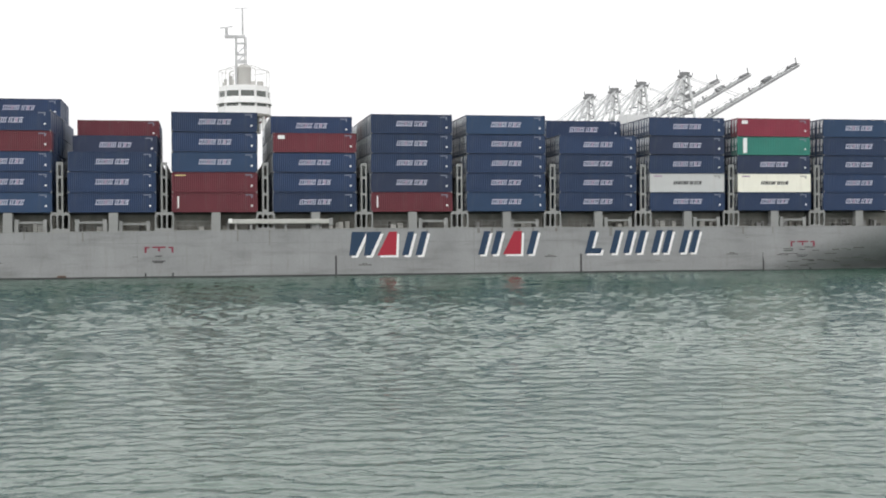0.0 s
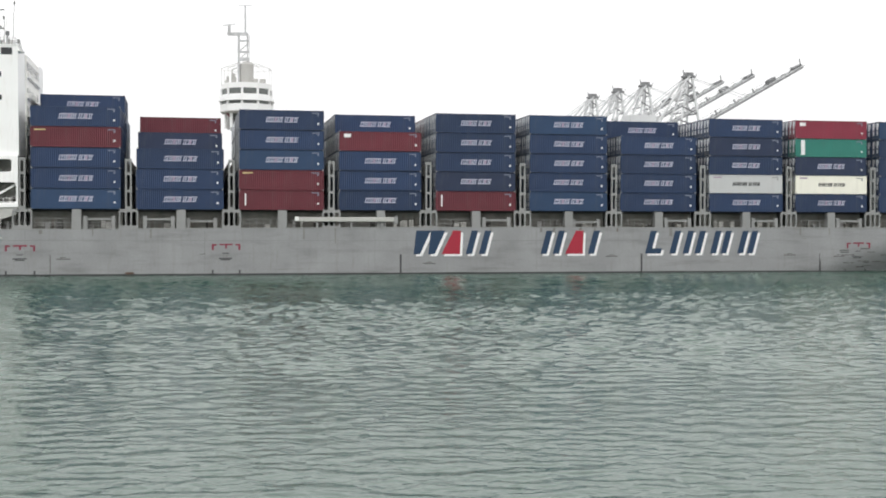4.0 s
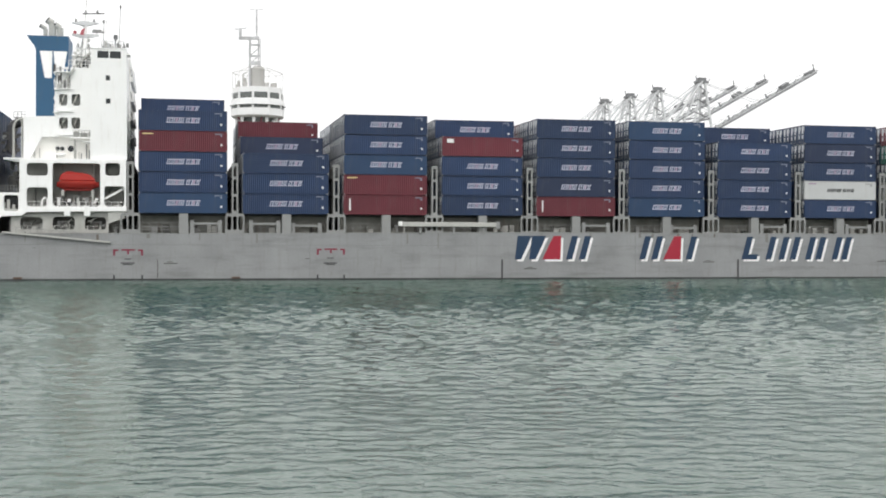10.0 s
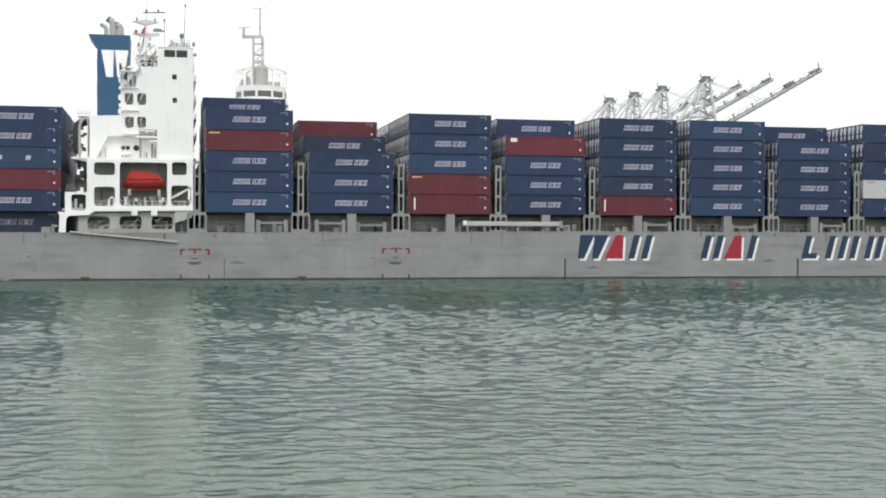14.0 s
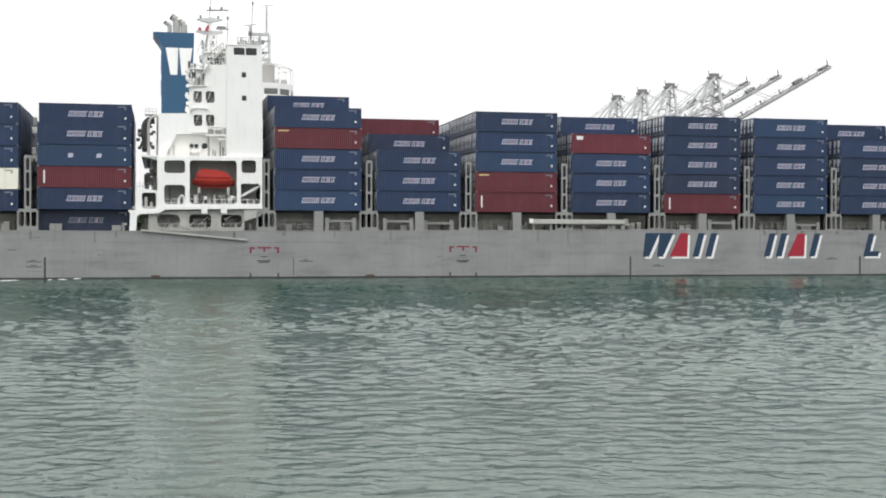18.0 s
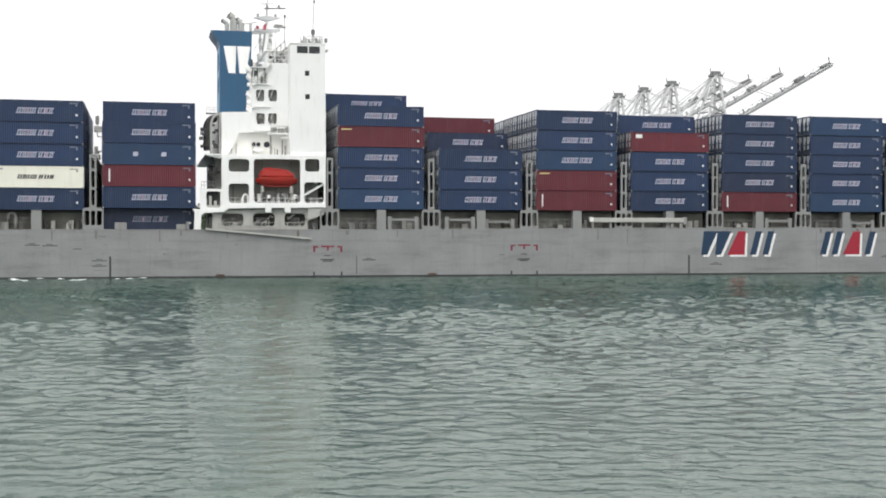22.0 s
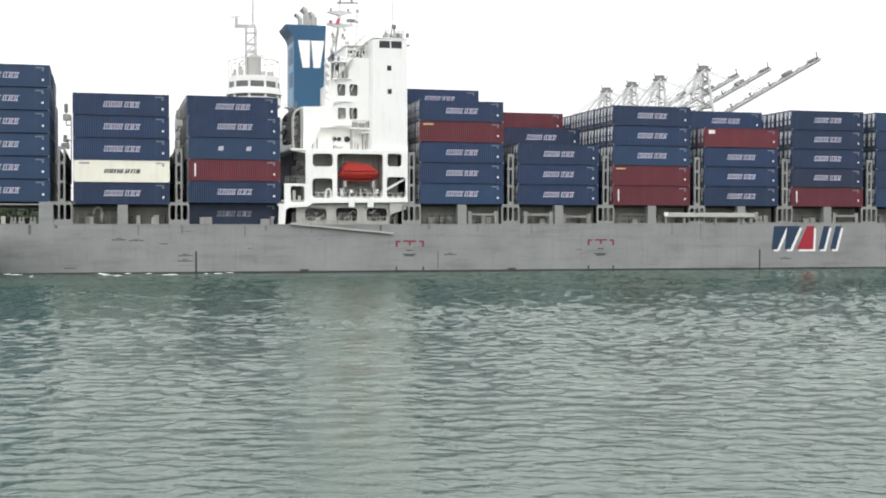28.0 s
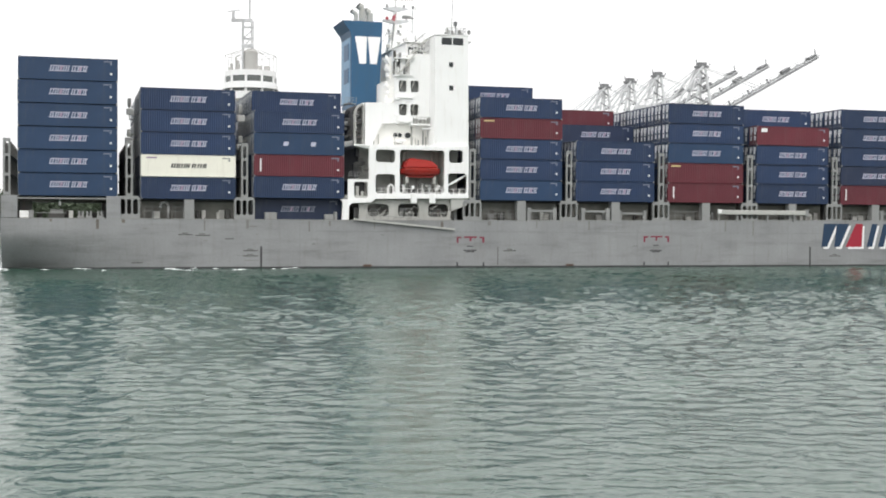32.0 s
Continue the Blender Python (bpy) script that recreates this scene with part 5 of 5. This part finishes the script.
for name, x0 in BAYS + AFT:
    hidden, fittings = B(), B()
    for tier, (paint, first, variant) in enumerate(STACKS[name]):
        z = BASE_Z + STEP_Z.get(name, 0) + tier * (TIER if name != "A3" else TIER + 0.05)
        dx = random.uniform(-0.05, 0.05)
        container(paint, x0 + dx, 0.12 + ROW * first + random.uniform(-0.03, 0.03), z, True, variant)
        last = ROWS_ACROSS if tier < 5 else 10
        for row in range(first + 1, last):
            if tier >= 2 and row <= first + 6 and row <= 8:
                pick = random.choices(("blue", "light", "navy"), (12, 3, 4))[0]
                if name == "B6" and tier == 4 and row in (4, 5, 6):
                    pick = "red"
                container(pick, x0 + random.uniform(-0.03, 0.03), 0.12 + ROW * row, z, False)
            else:
                y = 0.12 + ROW * row
                box(hidden, x0 + 0.02, y, z + 0.02, x0 + LONG - 0.02, y + WIDE, z + 2.84)
                if tier >= 3:
                    for yy in (0.35, 1.45):
                        box(fittings, x0 - 0.02, y + yy, z + 1.55, x0 + 0.01, y + yy + 0.5, z + 2.66)
                        box(fittings, x0 - 0.03, y + yy + 0.6, z + 0.15, x0 + 0.01, y + yy + 0.66, z + 2.7)
    ob = tagged(new("inner_containers", mesh_of(hidden, "inner_containers", M_BLUE)), "blue shipping containers stowed deep within the stack", "containers", kind="stuff")
    part("door_fittings", fittings, M_DOORW, ob)
    aboard(ob)
# one container low beside the accommodation block, its marks dimmed to paint shade
container("navy", -63.75, 1.7, BASE_Z - 2.9, True, "shade_dimmed")


def foam():
    rf = random.Random(6)
    verts, faces = [], []
    for k in range(20):
        x = -97 + 42 * rf.random() ** 1.4
        y = BEAM / 2 - half_breadth(x, 0) - (1.0 + rf.random() ** 1.5 * 9.0)
        r = rf.uniform(0.10, 0.24)
        b = len(verts)
        n = 7
        verts.append((x, y, 0.18))
        for i in range(n):
            a = 6.283 * i / n
            q = r * rf.uniform(0.5, 1.3)
            verts.append((x + 3.5 * q * math.cos(a), y + q * math.sin(a), 0.10))
        faces += [(b, b + 1 + i, b + 1 + (i + 1) % n) for i in range(n)]
    me = bpy.data.meshes.new("wake_foam")
    me.from_pydata(verts, [], faces)
    me.materials.append(mat("foam", (0.8, 0.83, 0.83), 0.9, 0, 0.1))
    return aboard(tagged(new("wake_foam", me), "small white flecks of foam along the hull", "foam", kind="stuff"))


foam()

# ---- water: one sheet to the horizon, with waves where it is near ----
WAVES, WAVE_SHORT, WAVE_LONG, WAVE_STEEP = 90, 0.6, 2.2, 0.14


def water_sheet():
    rng = np.random.default_rng(4)
    ys = [6.0]
    while ys[-1] < 236:
        ys.append(ys[-1] + min(0.3, 0.07 + 0.0026 * max(0.0, ys[-1] - 18)))
    xs = list(np.arange(-82, 82.01, 0.27))
    xs = [-4500, -1800, -700, -300, -160, -110] + xs + [110, 160, 300, 700, 1800, 4500]
    ys = [-4000, -1200, -400, -120, -40, -10, 0] + ys + [250, 280, 320, 420, 620, 1000, 2000, 4500]
    X, Y = np.meshgrid(np.array(xs), np.array(ys))
    # patches of stronger and weaker wind
    gust = 0.95 + 0.3 * np.sin(X * 0.09 + 1.3 * np.sin(Y * 0.05)) * np.sin(Y * 0.12 + 0.7 * np.sin(X * 0.04))
    gust += 0.2 * np.sin(X * 0.31 + 0.9 * np.sin(Y * 0.17) + 2.0) * np.sin(Y * 0.37 + 0.8 * np.sin(X * 0.13))
    fade = np.clip((82 - np.abs(X)) / 8, 0, 1) * np.clip((236 - Y) / 12, 0, 1) * np.clip((Y - 4) / 6, 0, 1)
    # trochoidal waves: the water draws together under the crests, which sharpens them
    near_long = np.interp(Y, [20, 40, 60, 80, 130], [0.35, 0.45, 0.80, 1.15, 1.1])
    near_short = np.interp(Y, [20, 40, 60, 80, 130], [0.50, 0.58, 0.90, 1.15, 1.1])
    DX, DY, Z = np.zeros_like(X), np.zeros_like(X), np.zeros_like(X)
    for k in range(WAVES):
        lam = WAVE_SHORT * (WAVE_LONG / WAVE_SHORT) ** rng.random()
        a = radians(90 + rng.normal(0, 58))
        amp = WAVE_STEEP / math.sqrt(WAVES / 2) * lam / (2 * math.pi)
        p = 2 * math.pi / lam * (X * math.cos(a) + Y * math.sin(a)) + rng.random() * 6.28
        here = amp * (near_long if lam > 1.15 else near_short)
        Z += here * np.sin(p)
        DX += here * np.cos(p) * math.cos(a)
        DY += here * np.cos(p) * math.sin(a)
    Z, DX, DY = Z * gust * fade, 0.8 * DX * gust * fade, 0.8 * DY * gust * fade
    X, Y = X + DX, Y + DY
    ny, nx = X.shape
    me = bpy.data.meshes.new("water")
    me.vertices.add(nx * ny)
    me.vertices.foreach_set("co", np.stack([X, Y, Z], -1).astype(np.float32).ravel())
    i = (np.arange(ny - 1)[:, None] * nx + np.arange(nx - 1)[None, :]).ravel()
    quads = np.stack([i, i + 1, i + 1 + nx, i + nx], 1)
    me.loops.add(quads.size)
    me.loops.foreach_set("vertex_index", quads.ravel().astype(np.int32))
    me.polygons.add(len(quads))
    me.polygons.foreach_set("loop_start", (np.arange(len(quads)) * 4).astype(np.int32))
    me.polygons.foreach_set("use_smooth", np.ones(len(quads), dtype=bool))
    me.update(calc_edges=True)
    me.materials.append(M_WATER)
    return tagged(new("water", me), "choppy grey-green harbour water", "water", kind="structure")


water = water_sheet()

# ---- far shore ----
bm = B()
box(bm, -1500, 340, -2, 1500, 1800, 2.6)
tagged(new("quay_ground", mesh_of(bm, "quay_ground", M_QUAY)), "flat concrete port ground", "ground", kind="structure")


def far_woods():
    rnd = random.Random(8)
    verts, faces = [], []
    for k in range(640):
        x = rnd.uniform(-230, 20)
        y = rnd.uniform(405, 475)
        h = rnd.uniform(8, 16)
        for j in range(26):
            u, v = rnd.uniform(0, 6.28), rnd.random() ** 0.5
            r = h * 0.42 * v
            c = Vector((x + r * math.cos(u), y + r * math.sin(u), 2.6 + h * rnd.uniform(0.1, 1.0) * (1 - 0.35 * v)))
            s = rnd.uniform(1.0, 2.3)
            for q in range(3):
                d1 = Vector((rnd.gauss(0, 1), rnd.gauss(0, 1), rnd.gauss(0, 1))).normalized() * s
                d2 = d1.cross(Vector((rnd.gauss(0, 1), rnd.gauss(0, 1), rnd.gauss(0, 1)))).normalized() * s
                b = len(verts)
                verts += [c - d1, c + d2 * 0.6, c + d1, c - d2 * 0.6]
                faces.append((b, b + 1, b + 2, b + 3))
        b = len(verts)
        verts += [(x - 0.25, y, 2.5), (x + 0.25, y, 2.5), (x + 0.1, y, 2.6 + h * 0.6), (x - 0.1, y, 2.6 + h * 0.6)]
        faces.append((b, b + 1, b + 2, b + 3))
    me = bpy.data.meshes.new("far_woods")
    me.from_pydata(verts, [], faces)
    me.materials.append(M_LEAF)
    return tagged(new("far_woods", me), "dark green wooded slope on the far shore", "trees", kind="stuff")


far_woods()


# ---- control tower ----
def ring_wall(bm, r0, r1, z0, z1, n=10, turn=0.0):
    a = [(math.cos(2 * math.pi * (i + turn) / n), math.sin(2 * math.pi * (i + turn) / n)) for i in range(n)]
    lo = [bm.verts.new((c * r0, s * r0, z0)) for c, s in a]
    hi = [bm.verts.new((c * r1, s * r1, z1)) for c, s in a]
    for i in range(n):
        bm.faces.new((lo[i], lo[(i + 1) % n], hi[(i + 1) % n], hi[i]))
    bm.faces.new(lo[::-1])
    bm.faces.new(hi)
    return bm


M_TOWERM = mat("weathered_mast_grey", (0.50, 0.50, 0.51), 0.6, 0, 0.35, 1.5)


def control_tower():
    top = tagged(new("control_tower"), "white multi-sided harbour control tower with a radar mast", "tower")
    N, T = 10, 0.5
    z = lambda v: 0.7025 * v + 1.9 - 2.6
    part("shaft", ring_wall(B(), 3.4, 3.2, 0, z(60.5), 12), M_TOWERG, top)
    # grey instead of white, to paint the shade under the parapet
    part("soffit", ring_wall(B(), 8.6, 9.2, z(60.6), z(61.4), N, T), M_TOWERG, top, "grey soffit, its shade put into the colour")
    for i in range(N):
        a = 2 * math.pi * (i + T) / N
        part("column", tube(B(), (7.2 * math.cos(a), 7.2 * math.sin(a), z(54.0)), (7.2 * math.cos(a), 7.2 * math.sin(a), z(60.6)), 0.55, n=8), M_TOWER, top)
    # dark glass colour paints the shadow behind the columns
    part("lower_gallery", ring_wall(B(), 5.6, 5.6, z(53.0), z(60.6), N, T), M_TINT, top, "recessed gallery, its shadow put into the dark colour")
    for i in range(5):
        a = 2 * math.pi * i / 5 - 1.2
        bm = beam(B(), (3.3 * math.cos(a), 3.3 * math.sin(a), z(55)), (8.2 * math.cos(a), 8.2 * math.sin(a), z(61.4)), 0.35)
        part("strut", bm, M_TUG, top, "red sloping strut")
    for z0, z1, r in ((61.4, 64.6, 9.2), (66.0, 68.0, 9.4), (71.6, 74.0, 8.7)):
        part("parapet", ring_wall(B(), r, r, z(z0), z(z1), N, T), M_TOWER, top)
    part("ledge", ring_wall(B(), 9.8, 9.8, z(66.0), z(66.5), N, T), M_TOWER, top)
    part("inner_core", ring_wall(B(), 7.6, 7.6, z(63.5), z(72.5), N, T), M_CRANED, top, "dark interior")
    for z0, z1, r in ((64.6, 66.0, 8.85), (68.0, 71.6, 8.6)):
        for i in range(N):
            a0, a1 = 2 * math.pi * (i + T) / N, 2 * math.pi * (i + 1 + T) / N
            p, q = Vector((r * math.cos(a0), r * math.sin(a0), 0)), Vector((r * math.cos(a1), r * math.sin(a1), 0))
            u, v = p.lerp(q, 0.09), p.lerp(q, 0.91)
            h0, h1 = z(z0), z(z1)
            if z1 > 71:
                h0 = z(69.0)
            bm = B()
            f = [bm.verts.new(c) for c in ((u.x, u.y, h0), (v.x, v.y, h0), (v.x, v.y, h1), (u.x, u.y, h1))]
            bm.faces.new(f)
            g = bmesh.ops.extrude_face_region(bm, geom=bm.faces[:])
            bmesh.ops.translate(bm, verts=[w for w in g["geom"] if isinstance(w, bmesh.types.BMVert)], vec=-p.lerp(q, 0.5).normalized() * 0.1)
            part("window", bm, M_TINT, top, "dark tinted window")
            bm = B()
            tube(bm, (p.x, p.y, z(z0) - 0.2), (p.x, p.y, z(z1) + 0.2), 0.42, n=6)
            part("mullion", bm, M_TOWER, top)
    part("band", ring_wall(B(), 8.75, 8.75, z(68.0), z(69.0), N, T), M_TOWER, top)
    part("roof_drum", ring_wall(B(), 2.4, 2.4, z(74), z(83.0), 18), M_TOWERG, top, "beige round drum")
    part("drum_cap", ring_wall(B(), 2.4, 1.2, z(83.0), z(84.2), 18), M_TOWERG, top)
    for i in range(N):
        a0, a1 = 2 * math.pi * (i + T) / N, 2 * math.pi * (i + 1 + T) / N
        r = 8.7
        p, q = (r * math.cos(a0), r * math.sin(a0)), (r * math.cos(a1), r * math.sin(a1))
        part("rail_post", beam(B(), (*p, z(74)), (*p, z(81)), 0.14), M_TOWERG, top)
        part("rail_bar", beam(B(), (*p, z(81)), (*q, z(81)), 0.12), M_TOWERG, top)
        part("roof_stay", beam(B(), (*p, z(81)), (p[0] * 0.3, p[1] * 0.3, z(84)), 0.08), M_TOWERG, top)
    part("roof_plant", box(B(), -5.2, -1, z(74), -4.0, 0, z(79), 0.1), M_TOWERG, top)
    part("roof_plant", beam(B(), (-4.6, -2.4, z(74)), (-4.6, -2.4, z(80.4)), 0.4), M_TOWERG, top)
    part("roof_plant", beam(B(), (-4.6, -2.4, z(80.4)), (-3.0, -2.4, z(81.2)), 0.35), M_TOWERG, top)
    part("roof_plant", tube(B(), (-3.6, -3.0, z(74)), (-3.6, -3.0, z(77.0)), 0.6), M_TOWERG, top)
    part("roof_plant", box(B(), -7.0, -2.8, z(74), -5.8, -2.0, z(75.6), 0.1), M_TOWERG, top)
    part("roof_plant", box(B(), 2.9, -2.8, z(74), 4.2, -2.0, z(76.4), 0.1), M_TOWERG, top)
    part("roof_plant", box(B(), 4.6, -1, z(74), 6.6, 0.6, z(76.5), 0.1), M_TOWERG, top)
    part("roof_plant", tube(B(), (-6.2, -2, z(74)), (-6.2, -2, z(77.4)), 0.5), M_TOWERG, top)
    bm = B()
    beam(bm, (-2.5, -1.2, z(74)), (-2.5, -1.2, z(96.5)), 0.75)
    beam(bm, (0.5, -1.2, z(74)), (0.5, -1.2, z(96.5)), 0.5)
    beam(bm, (1.1, -1.2, z(84)), (1.1, -1.2, z(96.5)), 0.25)
    for z0, z1 in ((84.6, 86.2), (88.2, 89.0), (93.2, 94.0)):
        box(bm, -2.4, -1.5, z(z0), 1.0, -0.9, z(z1), 0.05)
    for z0 in (85.5, 89.0):
        beam(bm, (-2.2, -1.2, z(z0)), (0.4, -1.2, z(z0 + 3)), 0.3)
    part("mast", bm, M_TOWERM, top)
    bm = B()
    box(bm, -6.4, -1.6, z(96.0), 0.7, -0.8, z(97.4), 0.05)
    box(bm, -6.3, -1.5, z(97.4), -5.3, -0.9, z(100.6), 0.05)
    beam(bm, (-8.0, -1.2, z(100.6)), (-3.6, -1.2, z(101.2)), 0.3)
    part("mast_arm", bm, M_TOWERM, top)
    bm = B()
    beam(bm, (-0.2, -1.2, z(97.4)), (-0.2, -1.2, z(109.5)), 0.55)
    beam(bm, (-2.6, -1.2, z(109.4)), (2.2, -1.2, z(109.6)), 0.2)
    part("aerial", bm, M_TOWERM, top)
    top.matrix_basis = pose(-74.4, 400, 1.95) @ Matrix.Diagonal((0.917, 0.917, 1, 1))
    return top


control_tower()


# ---- quay cranes, in a row along the far quay ----
def quay_crane():
    top = tagged(new("quay_crane"), "pale grey ship-to-shore gantry crane with its boom raised", "crane", "cranes on the far quay")
    H = 80.8  # apex over the ground; u runs along the boom, v along the quay
    for u in (0.0, -24.0):
        for v in (-8.0, 8.0):
            part("leg", beam(B(), (u, v, 0), (u, v * 0.85, 52), 1.5), M_CRANE, top)
        part("sill_beam", beam(B(), (u, -9, 3), (u, 9, 3), 1.6), M_CRANE, top)
        part("portal_beam", beam(B(), (u, -7, 50), (u, 7, 50), 1.6), M_CRANE, top)
    for v in (-6.8, 6.8):
        part("tie_beam", beam(B(), (0, v, 28), (-24, v, 28), 1.0), M_CRANE, top)
        part("apex_leg", beam(B(), (3.0, v, 50), (1.0, v * 0.25, H - 1.5), 1.0), M_CRANE, top)
        part("apex_leg", beam(B(), (-9.0, v, 50), (-1.0, v * 0.25, H - 1.5), 0.8), M_CRANE, top)
        part("backstay", beam(B(), (-0.5, v * 0.3, H - 1), (-24, v * 0.9, 52), 0.8), M_CRANE, top)
        part("backstay", beam(B(), (-0.5, v * 0.3, H - 1), (-34, v * 0.5, 55), 0.4), M_CRANE, top)
    for k in range(4):
        zz = 55 + k * 6.5
        w = 6.8 * (1 - (zz - 50) / (H - 50) * 0.75)
        part("apex_brace", beam(B(), (2.2, -w, zz), (2.0, w, zz), 0.6), M_CRANED, top)
        part("apex_brace", beam(B(), (2.6 - k * 0.4, -w, zz), (-8.0 + k * 1.8, -w, zz + 3), 0.5), M_CRANED, top)
        part("apex_brace", beam(B(), (-8.0 + k * 1.8, w, zz), (2.4 - k * 0.4, w, zz + 4), 0.45), M_CRANE, top)
        part("apex_brace", beam(B(), (-9.0 + k * 2.0, -w, zz), (-9.0 + k * 2.0, w, zz), 0.5), M_CRANED, top)
    for u in (0.0, -24.0):
        part("leg_brace", beam(B(), (u, -7.6, 28), (u, 6.9, 50), 0.8), M_CRANE, top)
        part("leg_brace", beam(B(), (u, 7.6, 28), (u, -6.9, 50), 0.8), M_CRANE, top)
    for v in (-6.8, 6.8):
        part("leg_brace", beam(B(), (0, v, 30), (-24, v, 51), 0.8), M_CRANE, top)
        part("backstay", beam(B(), (-0.5, v * 0.3, H - 1), (-15, v * 0.7, 54), 0.5), M_CRANE, top)
    part("stair_tower", box(B(), -1.2, 6.6, 30, 1.0, 8.6, 56, 0.1), M_CRANED, top, "grey lattice stair tower")
    part("operator_cab", box(B(), -8, -2.0, 48.6, -4.5, 2.0, 51.8, 0.2), M_CRANED, top)
    bm = B()
    box(bm, -2.8, -2.3, H - 1.7, 2.9, 2.3, H - 0.6, 0.1)
    box(bm, -2.0, -1.6, H - 0.6, 2.0, 1.6, H + 0.9, 0.1)
    beam(bm, (-3.4, -1.5, H - 0.6), (-3.9, -1.5, H + 2.0), 0.35)
    beam(bm, (3.4, -1.5, H - 0.6), (3.9, -1.5, H + 0.6), 0.3)
    part("apex_platform", bm, M_CRANED, top, "grey sheave platform")
    part("trolley_girder", beam(B(), (-42, -2.6, 53.4), (2, -2.6, 53.4), 1.3, 2.2), M_CRANE, top)
    part("trolley_girder", beam(B(), (-42, 2.6, 53.4), (2, 2.6, 53.4), 1.3, 2.2), M_CRANE, top)
    part("machinery_house", box(B(), -34, -4.5, 54.6, -20, 4.5, 60, 0.15), M_CRANE, top, "pale machinery house")
    # boom, hinged at the waterside leg
    boom_part = new("boom")
    boom_part.parent = top
    L, el = 70.0, radians(BOOM_UP)
    P = lambda s, v, up=0.0: (2.5 + s * math.cos(el) - up * math.sin(el), v, 54.4 + s * math.sin(el) + up * math.cos(el))
    for v in (-2.6, 2.6):
        part("boom_girder", beam(B(), P(0, v), P(L, v), 1.0, 1.3), M_CRANE, boom_part)
        part("boom_walkway", beam(B(), P(3, v * 1.5, 0.2), P(L - 1, v * 1.5, 0.2), 0.7, 0.45), M_CRANED, boom_part)
        part("boom_rail", beam(B(), P(3, v * 1.7, 1.4), P(L - 1, v * 1.7, 1.4), 0.12), M_CRANED, boom_part)
        part("forestay", beam(B(), (1.5, v * 0.4, H - 1.5), P(34, v, 0.8), 0.28), M_CRANE, boom_part)
    for k in range(12):
        s = 3 + k * 5.7
        part("boom_tie", beam(B(), P(s, -2.6), P(s, 2.6), 0.6), M_CRANE, boom_part)
        part("boom_lattice", beam(B(), P(s, -2.6, 0), P(s + 2.8, -2.6, 2.0), 0.34), M_CRANED, boom_part)
        part("boom_lattice", beam(B(), P(s + 2.8, -2.6, 2.0), P(s + 5.7, -2.6, 0), 0.22), M_CRANED, boom_part)
    for s in (14.0, 26.0, 38.0, 48.0):
        part("boom_bracket", beam(B(), P(s, -2.6, 0.8), P(s, -2.6, 3.2), 0.6), M_CRANED, boom_part)
    bm = B()
    beam(bm, P(49, 0, 1.6), P(53.5, 0, 1.8), 3.4, 1.5)
    part("stay_saddle", bm, M_CRANED, boom_part)
    bm = B()
    beam(bm, P(L - 4, 0, 0.9), P(L, 0, 0.9), 4.0, 1.4)
    beam(bm, P(L - 0.3, -1.5, 1), P(L + 0.6, -1.5, 4.2), 0.4)
    part("boom_tip", bm, M_CRANED, boom_part)
    return top


BOOM_UP = 28.0
first_crane = quay_crane()
# the quay runs off to the left and away; the booms point along u
HEAD = 21.8
places = [(101.0, 620.0), (85.0, 658.0), (73.9, 685.5), (62.9, 713.0)]
first_crane.matrix_basis = pose(*places[0], 2.6, 0, 0, HEAD)
for px, py in places[1:]:
    copy_thing(first_crane, pose(px, py, 2.6, 0, 0, HEAD))


# ---- what moves ----
def ship_pose(x, y, yaw):
    return pose(x, y, 0, 0, 0, yaw)


def motions():
    for ob, m in ABOARD:
        walk(ob, [(t, ship_pose(x, y, yaw) @ m) for t, x, y, yaw in SHIP_ROWS])
    # the waves run along with the ship, and a little towards the eye
    walk(water, [(0.0, pose(-8.8, 1.6, 0)), (16.0, pose(0, 0, 0)), (32.0, pose(8.8, -1.6, 0))])


motions()
